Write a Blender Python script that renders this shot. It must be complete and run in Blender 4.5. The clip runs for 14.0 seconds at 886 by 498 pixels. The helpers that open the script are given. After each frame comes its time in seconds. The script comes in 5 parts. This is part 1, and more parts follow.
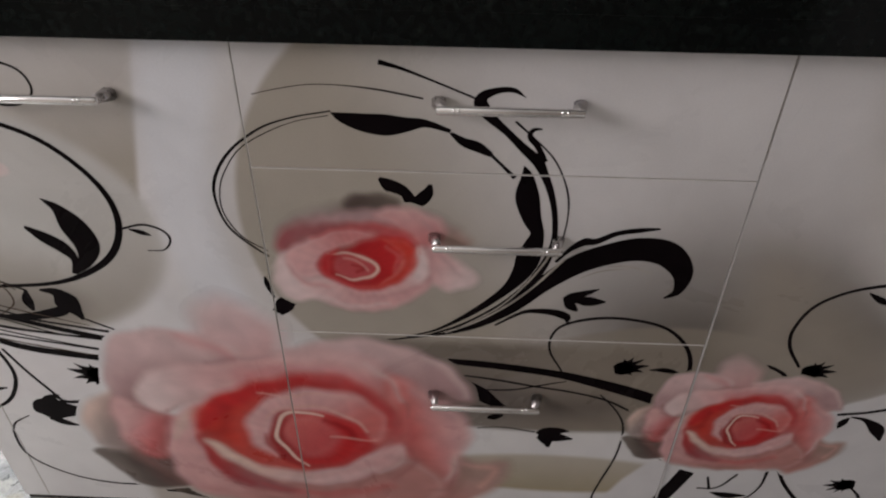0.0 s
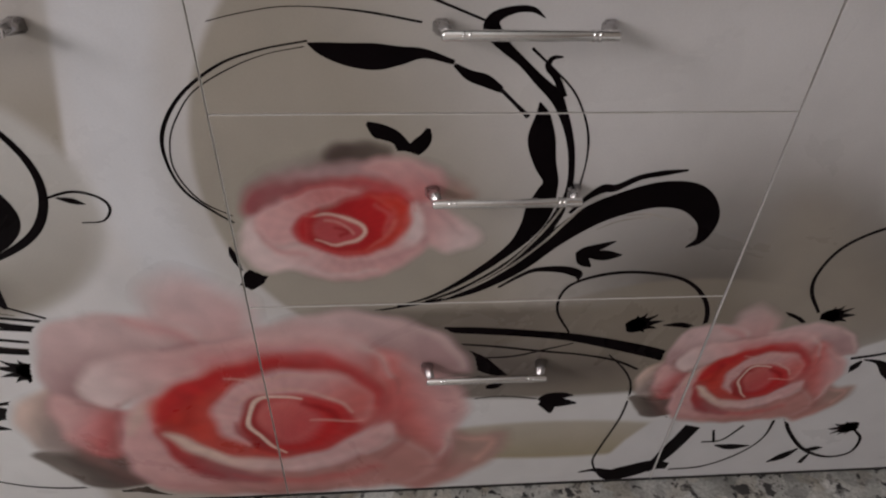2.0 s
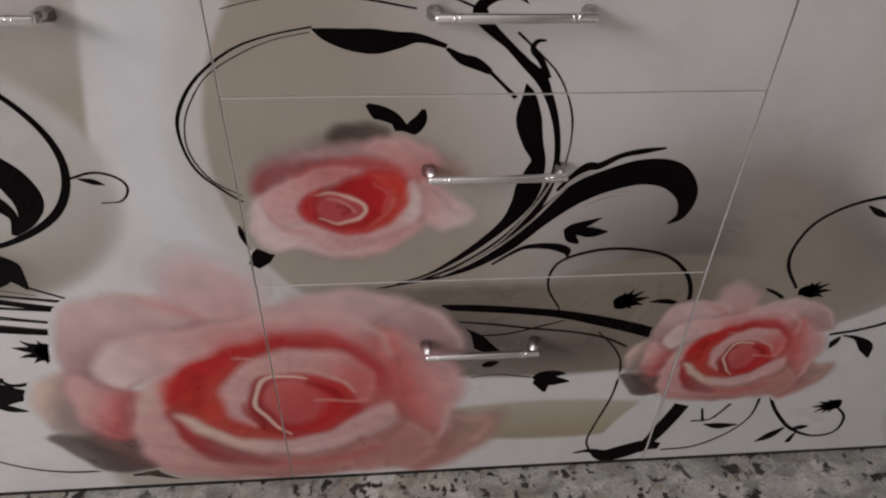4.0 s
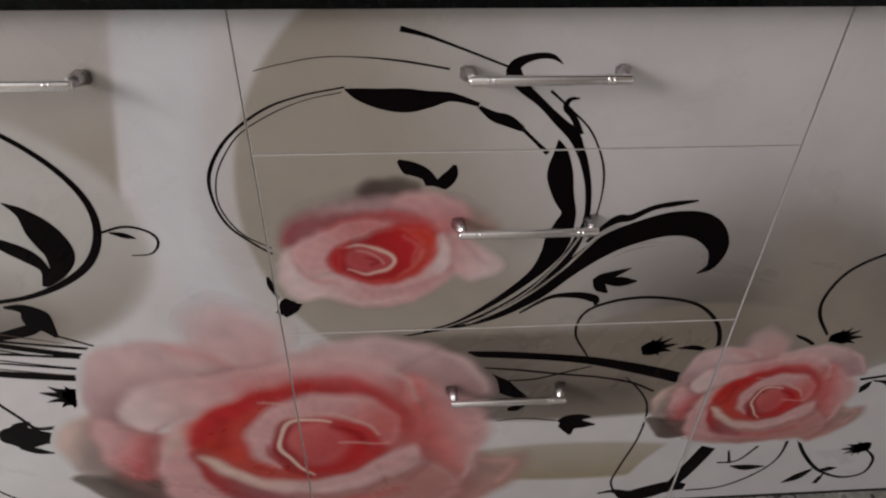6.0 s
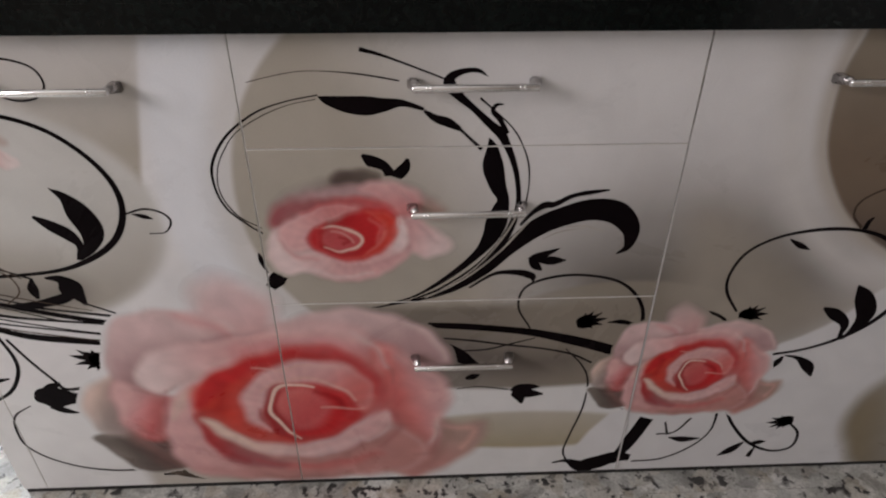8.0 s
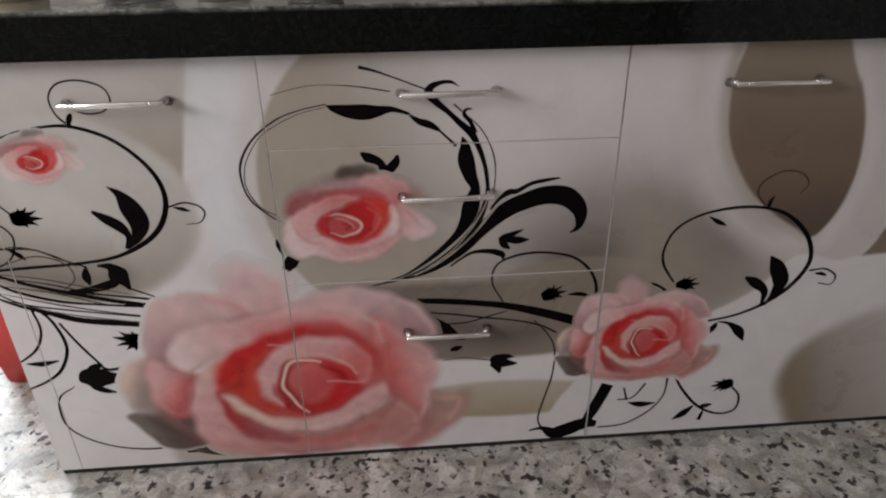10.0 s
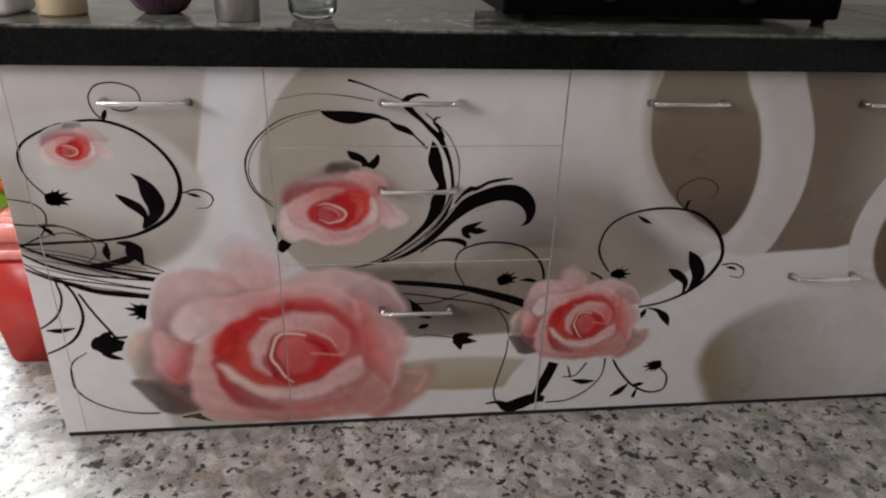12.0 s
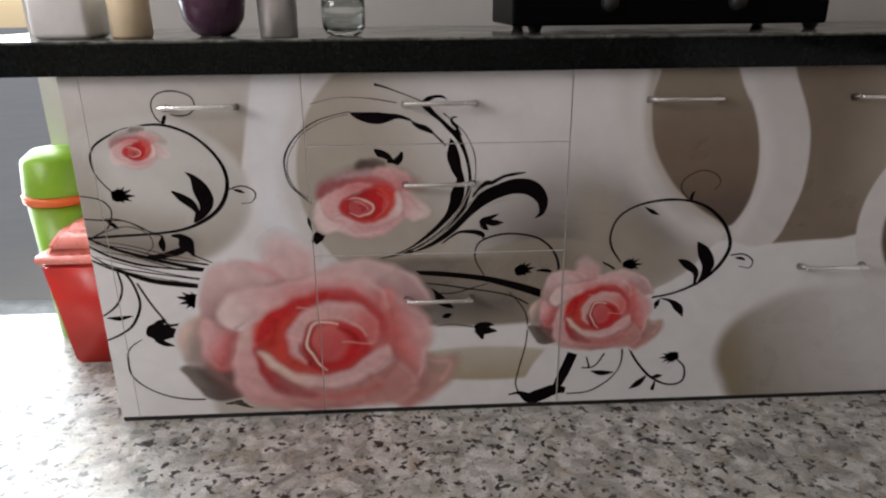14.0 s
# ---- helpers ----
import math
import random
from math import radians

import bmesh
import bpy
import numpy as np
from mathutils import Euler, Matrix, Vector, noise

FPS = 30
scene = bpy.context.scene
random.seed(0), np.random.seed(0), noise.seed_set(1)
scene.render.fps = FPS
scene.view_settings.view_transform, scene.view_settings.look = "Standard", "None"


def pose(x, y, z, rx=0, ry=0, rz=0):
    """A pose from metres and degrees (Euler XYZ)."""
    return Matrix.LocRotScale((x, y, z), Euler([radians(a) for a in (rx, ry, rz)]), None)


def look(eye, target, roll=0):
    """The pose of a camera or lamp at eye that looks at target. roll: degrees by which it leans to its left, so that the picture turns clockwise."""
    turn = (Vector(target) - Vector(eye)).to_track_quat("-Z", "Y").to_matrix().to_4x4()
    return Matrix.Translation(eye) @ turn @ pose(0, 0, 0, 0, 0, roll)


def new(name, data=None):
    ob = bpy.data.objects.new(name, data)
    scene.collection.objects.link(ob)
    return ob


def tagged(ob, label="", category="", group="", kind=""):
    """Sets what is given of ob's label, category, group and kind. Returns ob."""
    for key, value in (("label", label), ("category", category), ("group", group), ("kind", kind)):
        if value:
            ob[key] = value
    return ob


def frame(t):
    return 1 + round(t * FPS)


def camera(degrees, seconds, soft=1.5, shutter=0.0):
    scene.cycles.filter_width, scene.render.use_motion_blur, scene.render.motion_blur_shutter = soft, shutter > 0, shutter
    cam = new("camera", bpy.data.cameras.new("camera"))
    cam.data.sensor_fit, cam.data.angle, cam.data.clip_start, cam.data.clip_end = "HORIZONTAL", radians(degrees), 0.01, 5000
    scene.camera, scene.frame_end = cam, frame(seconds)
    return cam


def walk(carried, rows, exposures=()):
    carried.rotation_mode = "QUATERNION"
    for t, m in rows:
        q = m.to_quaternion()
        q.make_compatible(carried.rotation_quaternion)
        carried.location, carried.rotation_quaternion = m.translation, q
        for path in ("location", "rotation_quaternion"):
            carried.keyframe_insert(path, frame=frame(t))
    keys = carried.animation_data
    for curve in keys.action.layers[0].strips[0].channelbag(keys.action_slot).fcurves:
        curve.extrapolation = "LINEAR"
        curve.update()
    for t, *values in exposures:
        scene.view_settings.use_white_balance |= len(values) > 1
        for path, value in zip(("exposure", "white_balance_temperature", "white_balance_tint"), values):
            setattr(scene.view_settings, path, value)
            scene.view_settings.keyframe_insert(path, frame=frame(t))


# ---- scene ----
cam = camera(66.0, 14.0, soft=2.2)
PATH = [
    (0, (0.2303, -0.6399, 0.9996), (0.1910, 0.5733, 0.1185), 0.73),
    (0.5, (0.1693, -0.5657, 0.9914), (0.2097, 0.6402, 0.1002), 2.59),
    (1, (0.1510, -0.5338, 0.9743), (0.2274, 0.6750, 0.0894), 2.47),
    (1.5, (0.1490, -0.5251, 0.9524), (0.2454, 0.6693, 0.0502), 2.46),
    (2, (0.1604, -0.5469, 0.9376), (0.2699, 0.5968, -0.0266), 2.39),
    (2.5, (0.1555, -0.5891, 0.9322), (0.2345, 0.5647, -0.0231), 1.64),
    (3, (0.1562, -0.5986, 0.9414), (0.2778, 0.5886, 0.0326), 1.53),
    (3.5, (0.1644, -0.6017, 0.9512), (0.2909, 0.5730, 0.0271), 1.74),
    (4, (0.1589, -0.6138, 0.9287), (0.2719, 0.5607, 0.0026), 1.71),
    (4.2, (0.1512, -0.6193, 0.9415), (0.2033, 0.5838, 0.0470), 0.13),
    (6.3, (0.1403, -0.5765, 0.9655), (0.2487, 0.5951, 0.0352), 1.57),
    (6.5, (0.1499, -0.5824, 0.9568), (0.2770, 0.5774, 0.0141), 1.61),
    (7, (0.1503, -0.6028, 0.9589), (0.2897, 0.5978, 0.0707), 2.34),
    (7.5, (0.1580, -0.6645, 0.9801), (0.2678, 0.5441, 0.0984), 1.77),
    (8, (0.2037, -0.7575, 0.9989), (0.2619, 0.4834, 0.1582), 0.33),
    (8.2, (0.2074, -0.8051, 0.9913), (0.2709, 0.4457, 0.1658), 0.56),
    (10.3, (0.1774, -1.0367, 0.9959), (0.2811, 0.2791, 0.2833), -0.62),
    (10.5, (0.1585, -1.0743, 1.0082), (0.2664, 0.2321, 0.2790), 0.10),
    (11, (0.1556, -1.1499, 0.9917), (0.2843, 0.1955, 0.3411), 1.51),
    (11.5, (0.1635, -1.1852, 0.9887), (0.3309, 0.1626, 0.3519), 1.93),
    (12, (0.1698, -1.2181, 1.0035), (0.3373, 0.1284, 0.3640), 1.83),
    (12.5, (0.1619, -1.2329, 0.9870), (0.3403, 0.1233, 0.3714), 1.63),
    (13, (0.1784, -1.2246, 0.9960), (0.3720, 0.1263, 0.3733), 1.64),
    (13.5, (0.1911, -1.2675, 0.9655), (0.3363, 0.1039, 0.3756), 0.68),
    (14, (0.2119, -1.3870, 0.9083), (0.2790, 0.0221, 0.3983), -0.56),
]
walk(cam, [(t, look(eye, target, roll)) for t, eye, target, roll in PATH], [(0, -0.42), (0.5, -0.5), (1.5, -0.48), (2, -0.46), (3, -0.43), (4.2, -0.28), (6.5, -0.35), (7, -0.27), (8.2, -0.22), (10.5, -0.22), (14, -0.2)])

# ---- world and lights ----
world = bpy.data.worlds.new("sky")
scene.world = world
world.use_nodes = True
wn = world.node_tree.nodes
sky = wn.new("ShaderNodeTexSky")
sky.sky_type, sky.sun_disc = "NISHITA", False
sky.sun_elevation, sky.sun_rotation = radians(48), radians(-35)
wn["Background"].inputs[1].default_value = 0.12
world.node_tree.links.new(sky.outputs[0], wn["Background"].inputs[0])

sun_data = bpy.data.lights.new("sun", "SUN")
sun_data.energy, sun_data.angle, sun_data.color = 1.2, radians(12), (1, 0.96, 0.9)
sun = new("sun", sun_data)
sun.matrix_world = look((-3, 5, 6), (0, 0, 0))


def opening_light(name, eye, target, w, h, watts, colour):
    lamp = bpy.data.lights.new(name, "AREA")
    lamp.shape, lamp.size, lamp.size_y, lamp.energy, lamp.color = "RECTANGLE", w, h, watts, colour
    ob = new(name, lamp)
    ob.matrix_world = look(eye, target)
    return ob


opening_light("doorway_daylight", (-1.22, 0.7, 1.05), (-1.22, -1, 0.9), 0.84, 2.0, 55, (0.86, 0.94, 1.0))
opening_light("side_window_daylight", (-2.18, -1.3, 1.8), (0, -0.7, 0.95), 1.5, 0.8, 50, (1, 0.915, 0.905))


# ---- materials ----
def shader(name, rough=0.5, metal=0.0, colour=(0.5, 0.5, 0.5), spec=0.5):
    m = bpy.data.materials.new(name)
    m.use_nodes = True
    b = m.node_tree.nodes["Principled BSDF"]
    b.inputs["Base Color"].default_value = (*colour, 1)
    b.inputs["Roughness"].default_value = rough
    b.inputs["Metallic"].default_value = metal
    b.inputs["Specular IOR Level"].default_value = spec
    return m, m.node_tree.nodes, m.node_tree.links, b


def noise_tex(n, l, scale, detail=3, rough=0.5, distort=0.0, coord=None):
    t = n.new("ShaderNodeTexNoise")
    t.inputs["Scale"].default_value, t.inputs["Detail"].default_value = scale, detail
    t.inputs["Roughness"].default_value, t.inputs["Distortion"].default_value = rough, distort
    if coord is None:
        coord = n.new("ShaderNodeNewGeometry").outputs["Position"]
    l.new(coord, t.inputs["Vector"])
    return t


def ramp(n, l, source, stops):
    r = n.new("ShaderNodeValToRGB")
    while len(r.color_ramp.elements) < len(stops):
        r.color_ramp.elements.new(0.5)
    for e, (p, c) in zip(r.color_ramp.elements, stops):
        e.position, e.color = p, (*c, 1) if len(c) == 3 else c
    l.new(source, r.inputs["Fac"])
    return r.outputs["Color"]


def mix(n, l, fac, a, b, mode="MIX"):
    x = n.new("ShaderNodeMix")
    x.data_type, x.blend_type = "RGBA", mode
    for socket, value in ((x.inputs["Factor"], fac), (x.inputs[6], a), (x.inputs[7], b)):
        if isinstance(value, (int, float)):
            socket.default_value = value
        elif isinstance(value, tuple):
            socket.default_value = (*value, 1)
        else:
            l.new(value, socket)
    return x.outputs[2]


def bump(n, l, b, height, strength, distance=0.001):
    k = n.new("ShaderNodeBump")
    k.inputs["Strength"].default_value, k.inputs["Distance"].default_value = strength, distance
    l.new(height, k.inputs["Height"])
    l.new(k.outputs[0], b.inputs["Normal"])


def grey(v):
    return (v, v, v)


def smudges(n, l, b, low, high, scale=5):
    """Uneven gloss from wiping and fingers."""
    s = noise_tex(n, l, scale, 5, 0.65, 0.6)
    l.new(ramp(n, l, s.outputs[0], [(0.35, grey(low)), (0.7, grey(high))]), b.inputs["Roughness"])


def printed_laminate(name, blotch):
    """Glossy laminate whose printed colours lie in the mesh, with a cloudy, grainy print."""
    m, n, l, b = shader(name, 0.3, spec=0.22)
    a = n.new("ShaderNodeAttribute")
    a.attribute_name = "print"
    g = noise_tex(n, l, 420, 2)
    tint = ramp(n, l, g.outputs[0], [(0.3, grey(0.965)), (0.7, grey(1.0))])
    cloud = noise_tex(n, l, 17, 3, 0.5, 0.8)
    soft = ramp(n, l, cloud.outputs[0], [(0.3, grey(1 - blotch)), (0.65, grey(1.0))])
    col = mix(n, l, 1.0, a.outputs["Color"], tint, "MULTIPLY")
    l.new(mix(n, l, 1.0, col, soft, "MULTIPLY"), b.inputs["Base Color"])
    smudges(n, l, b, 0.24, 0.42)
    w = noise_tex(n, l, 7, 2)
    bump(n, l, b, w.outputs[0], 0.05, 0.002)
    return m


def laminate_core():
    m, n, l, b = shader("laminate_edge", 0.45, 0, (0.72, 0.7, 0.68))
    s = noise_tex(n, l, 30, 4)
    l.new(ramp(n, l, s.outputs[0], [(0.3, (0.62, 0.6, 0.57)), (0.7, (0.76, 0.74, 0.72))]), b.inputs["Base Color"])
    return m


def print_ink(name, colour):
    m, n, l, b = shader(name, 0.35, 0, colour, 0.04)
    s = noise_tex(n, l, 25, 4)
    dark = tuple(c * 0.6 for c in colour)
    l.new(ramp(n, l, s.outputs[0], [(0.35, dark), (0.7, colour)]), b.inputs["Base Color"])
    smudges(n, l, b, 0.24, 0.42)
    return m


def granite_floor():
    """Pale granite: cream and grey blotches, rusty clouds, torn black flecks in drifts."""
    m, n, l, b = shader("speckled_granite", 0.2, spec=0.4)
    pos = n.new("ShaderNodeNewGeometry").outputs["Position"]
    warp = noise_tex(n, l, 22, 4, 0.6, 0, pos)
    bent = mix(n, l, 0.05, pos, warp.outputs["Color"], "ADD")
    big = noise_tex(n, l, 13, 5, 0.6, 1.2, pos)
    base = ramp(n, l, big.outputs[0], [(0.34, (0.14, 0.138, 0.132)), (0.47, (0.38, 0.375, 0.355)), (0.58, (0.72, 0.715, 0.69))])
    cells = n.new("ShaderNodeTexVoronoi")
    cells.inputs["Scale"].default_value = 27
    l.new(bent, cells.inputs["Vector"])
    split = n.new("ShaderNodeSeparateColor")
    l.new(cells.outputs["Color"], split.inputs[0])
    grains = ramp(n, l, split.outputs[0], [(0.0, (0.62, 0.62, 0.595)), (0.25, (0.25, 0.25, 0.235)), (0.45, (0.43, 0.39, 0.32)), (0.65, (0.2, 0.21, 0.195)), (0.8, (0.53, 0.515, 0.485)), (1.0, (0.64, 0.635, 0.615))])
    col = mix(n, l, 0.55, base, grains)
    rust = noise_tex(n, l, 19, 3, 0.5, 0.5, pos)
    col = mix(n, l, ramp(n, l, rust.outputs[0], [(0.58, grey(0)), (0.7, grey(0.7))]), col, (0.34, 0.3, 0.23))
    grain = noise_tex(n, l, 210, 2, 0.5, 0, pos)
    col = mix(n, l, 1.0, col, ramp(n, l, grain.outputs[0], [(0.3, grey(0.72)), (0.6, grey(1.0))]), "MULTIPLY")
    where = noise_tex(n, l, 12, 4, 0.65, 0.3, pos)
    there = ramp(n, l, where.outputs[0], [(0.44, grey(0)), (0.54, grey(1))])
    fleck = noise_tex(n, l, 52, 3, 0.55, 0.15, pos)
    f1 = ramp(n, l, fleck.outputs[0], [(0.56, grey(0)), (0.6, grey(1))])
    col = mix(n, l, mix(n, l, 1.0, f1, there, "MULTIPLY"), col, (0.03, 0.028, 0.029))
    tear = noise_tex(n, l, 30, 4, 0.55, 0.2, pos)
    f2 = ramp(n, l, tear.outputs[0], [(0.61, grey(0)), (0.64, grey(0.97))])
    col = mix(n, l, f2, col, (0.035, 0.033, 0.033))
    l.new(col, b.inputs["Base Color"])
    smudges(n, l, b, 0.24, 0.46, 4)
    return m


def black_granite():
    m, n, l, b = shader("black_granite", 0.12, spec=0.14)
    s = noise_tex(n, l, 130, 4, 0.6)
    c = ramp(n, l, s.outputs[0], [(0.45, (0.002, 0.0025, 0.0025)), (0.62, (0.004, 0.006, 0.0055)), (0.78, (0.02, 0.025, 0.023))])
    big = noise_tex(n, l, 9, 4, 0.6, 0.5)
    haze = ramp(n, l, big.outputs[0], [(0.45, grey(0)), (0.75, grey(0.25))])
    l.new(mix(n, l, haze, c, (0.008, 0.013, 0.012)), b.inputs["Base Color"])
    # upward faces: dust and crumbs, plus the grey reflection put into the same colour
    up = n.new("ShaderNodeSeparateXYZ")
    l.new(n.new("ShaderNodeNewGeometry").outputs["Normal"], up.inputs[0])
    film_sheen = noise_tex(n, l, 16, 6, 0.7, 0.8)
    crumbs = noise_tex(n, l, 140, 3, 0.6)
    d = mix(n, l, 1.0, ramp(n, l, film_sheen.outputs[0], [(0.38, grey(0.1)), (0.6, grey(1))]), ramp(n, l, crumbs.outputs[0], [(0.4, grey(0.5)), (0.66, grey(1))]), "MULTIPLY")
    d = mix(n, l, 1.0, d, up.outputs[2], "MULTIPLY")
    old = b.inputs["Base Color"].links[0].from_socket
    l.new(mix(n, l, d, old, (0.34, 0.35, 0.31)), b.inputs["Base Color"])
    smudges(n, l, b, 0.05, 0.2, 11)
    return m


def plaster(name, colour):
    m, n, l, b = shader(name, 0.8, 0, colour)
    s = noise_tex(n, l, 3, 5, 0.6)
    low = tuple(c * 0.9 for c in colour)
    l.new(ramp(n, l, s.outputs[0], [(0.3, low), (0.7, colour)]), b.inputs["Base Color"])
    bump(n, l, b, noise_tex(n, l, 160, 3).outputs[0], 0.15, 0.001)
    return m


def plastic(name, colour, rough=0.32):
    m, n, l, b = shader(name, rough, 0, colour)
    s = noise_tex(n, l, 14, 4)
    low = tuple(c * 0.82 for c in colour)
    l.new(ramp(n, l, s.outputs[0], [(0.3, low), (0.7, colour)]), b.inputs["Base Color"])
    smudges(n, l, b, rough - 0.06, rough + 0.14, 18)
    return m


def chrome(name, colour, rough):
    m, n, l, b = shader(name, rough, 1.0, colour)
    smudges(n, l, b, rough * 0.85, rough * 1.25, 14)
    return m


def clear_glass():
    m, n, l, b = shader("clear_glass", 0.03, 0, (0.95, 0.98, 0.96))
    b.inputs["Transmission Weight"].default_value, b.inputs["IOR"].default_value = 1.0, 1.48
    return m


PRINT = printed_laminate("printed_laminate", 0.05)
ROSE = printed_laminate("printed_rose_ink", 0.14)
CORE = laminate_core()
INK = print_ink("black_vine_ink", (0.006, 0.0035, 0.0045))
BROWN_INK = print_ink("brown_vine_ink", (0.09, 0.065, 0.05))
FLOOR = granite_floor()
GRANITE = black_granite()
CHROME = chrome("chrome", (0.88, 0.87, 0.86), 0.2)
FOOT_STEEL = chrome("polished_steel", (0.5, 0.48, 0.48), 0.28)
SATIN = chrome("satin_steel", (0.66, 0.62, 0.62), 0.34)
WALL = plaster("wall_paint", (0.42, 0.37, 0.33))
CEIL = plaster("ceiling_paint", (0.78, 0.76, 0.74))
PALE_WALL = plaster("pale_wall_paint", (0.55, 0.54, 0.52))
DARK = plastic("dark_rubber", (0.01, 0.01, 0.01), 0.6)
CARCASS = plastic("carcass_board", (0.3, 0.28, 0.26), 0.6)
WHITE = plastic("white_laminate", (0.74, 0.73, 0.72), 0.35)
RED = plastic("red_plastic", (0.52, 0.016, 0.01), 0.34)
# daylight on the lid put into its colour: the bin's red, paled
LIT_RED = plastic("lit_red_plastic", (0.8, 0.24, 0.19), 0.24)
GREEN = plastic("green_plastic", (0.22, 0.42, 0.02), 0.35)
ORANGE = plastic("orange_plastic", (0.8, 0.16, 0.03), 0.35)
CREAM = plastic("cream_plastic", (0.8, 0.66, 0.45), 0.35)
PURPLE = plastic("purple_plastic", (0.075, 0.03, 0.06), 0.22)
BLACK_GLASS = shader("black_enamel", 0.45, 0, (0.0015, 0.0015, 0.002), 0.05)[0]
GLASS = clear_glass()


# ---- mesh helpers ----
def empty(name, x, y, z, label, category, group="", kind=""):
    ob = new(name)
    ob.location = (x, y, z)
    ob.empty_display_size = 0.05
    return tagged(ob, label, category, group, kind)


def origin_of(ob):
    p = Vector((0, 0, 0))
    while ob:
        p = p + ob.location
        ob = ob.parent
    return p


def part(name, bm, material, parent=None, label="", smooth=False):
    """Links a bmesh, built in world places, as one mesh under its thing."""
    if parent:
        bmesh.ops.translate(bm, verts=bm.verts, vec=-origin_of(parent))
    me = bpy.data.meshes.new(name)
    for f in bm.faces:
        f.smooth = smooth
    bm.to_mesh(me)
    bm.free()
    for m in material if isinstance(material, list) else [material]:
        me.materials.append(m)
    ob = new(name, me)
    ob.parent = parent
    if label:
        ob["label"] = label
    return ob


def box(x0, x1, y0, y1, z0, z1, bevel=0.0, bm=None, segments=2):
    made = bm or bmesh.new()
    g = bmesh.ops.create_cube(made, size=1)
    bmesh.ops.transform(made, verts=g["verts"], matrix=Matrix.Translation(((x0 + x1) / 2, (y0 + y1) / 2, (z0 + z1) / 2)) @ Matrix.Diagonal((x1 - x0, y1 - y0, z1 - z0, 1)))
    if bevel:
        es = list({e for v in g["verts"] for e in v.link_edges})
        bmesh.ops.bevel(made, geom=es, offset=bevel, segments=segments, profile=0.5, affect="EDGES")
    return made


def lathe(profile, x, y, z, steps=40, bm=None, squash=1.0):
    """A turned body: profile of (radius, height) from the axis at the bottom."""
    made = bm or bmesh.new()
    rings = []
    for r, h in profile:
        if r < 1e-6:
            rings.append([made.verts.new((x, y, z + h))])
        else:
            rings.append([made.verts.new((x + r * math.cos(2 * math.pi * i / steps), y + squash * r * math.sin(2 * math.pi * i / steps), z + h)) for i in range(steps)])
    for a, b in zip(rings, rings[1:]):
        for i in range(steps):
            j = (i + 1) % steps
            if len(a) == 1 and len(b) > 1:
                made.faces.new((a[0], b[j], b[i]))
            elif len(b) == 1 and len(a) > 1:
                made.faces.new((a[i], a[j], b[0]))
            elif len(a) > 1:
                made.faces.new((a[i], a[j], b[j], b[i]))
    bmesh.ops.recalc_face_normals(made, faces=made.faces)
    return made


def rod(p, q, r0, r1=None, steps=16, bm=None):
    made = bm or bmesh.new()
    p, q = Vector(p), Vector(q)
    m = Matrix.Translation((p + q) / 2) @ (q - p).to_track_quat("Z", "Y").to_matrix().to_4x4()
    bmesh.ops.create_cone(made, cap_ends=True, segments=steps, radius1=r0, radius2=r1 if r1 is not None else r0, depth=(q - p).length, matrix=m)
    return made


def block(lower, upper, bm=None):
    """A six-sided block between two four-cornered ends."""
    made = bm or bmesh.new()
    a, b = [made.verts.new(p) for p in lower], [made.verts.new(p) for p in upper]
    made.faces.new(a[::-1])
    made.faces.new(b)
    for i in range(4):
        made.faces.new((a[i], a[(i + 1) % 4], b[(i + 1) % 4], b[i]))
    bmesh.ops.recalc_face_normals(made, faces=made.faces)
    return made


# ---- the room ----
X0, X1, Y0, Y1, TOP = -2.1, 2.1, -2.6, 0.62, 2.75


def wall_with_opening(name, along, at, thick, u0, u1, hole, label):
    """A wall along x or y with one rectangular opening (u0, u1, z0, z1)."""
    a, b, c, d = hole
    bm = bmesh.new()
    for p, q, r, s in ((u0, a, 0, TOP), (b, u1, 0, TOP), (a, b, d, TOP), (a, b, 0, c)):
        if q - p > 0.001 and s - r > 0.001:
            if along == "x":
                box(p, q, at, at + thick, r, s, 0, bm)
            else:
                box(at, at + thick, p, q, r, s, 0, bm)
    return tagged(part(name, bm, PALE_WALL if name == "wall_north" else WALL), label, "wall", kind="structure")


wall_with_opening("wall_north", "x", Y1, 0.12, X0 - 0.12, X1 + 0.12, (-1.7, -0.82, 0, 2.08), "painted plaster kitchen wall with an open doorway")
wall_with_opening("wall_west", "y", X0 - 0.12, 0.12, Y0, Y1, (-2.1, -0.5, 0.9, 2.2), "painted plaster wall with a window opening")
tagged(part("wall_south", box(X0 - 0.12, X1 + 0.12, Y0 - 0.12, Y0, 0, TOP), WALL), "painted plaster kitchen wall", "wall", kind="structure")
tagged(part("wall_east", box(X1, X1 + 0.12, Y0, Y1, 0, TOP), WALL), "painted plaster kitchen wall", "wall", kind="structure")
tagged(part("ceiling", box(X0 - 0.12, X1 + 0.12, Y0 - 0.12, Y1 + 0.12, TOP, TOP + 0.12), CEIL), "white painted ceiling", "ceiling", kind="structure")
tagged(part("ground", box(-40, 40, -40, 40, -0.3, -0.2), plaster("outside_ground", (0.32, 0.3, 0.27))), "pale paved ground outside", "ground", kind="structure")

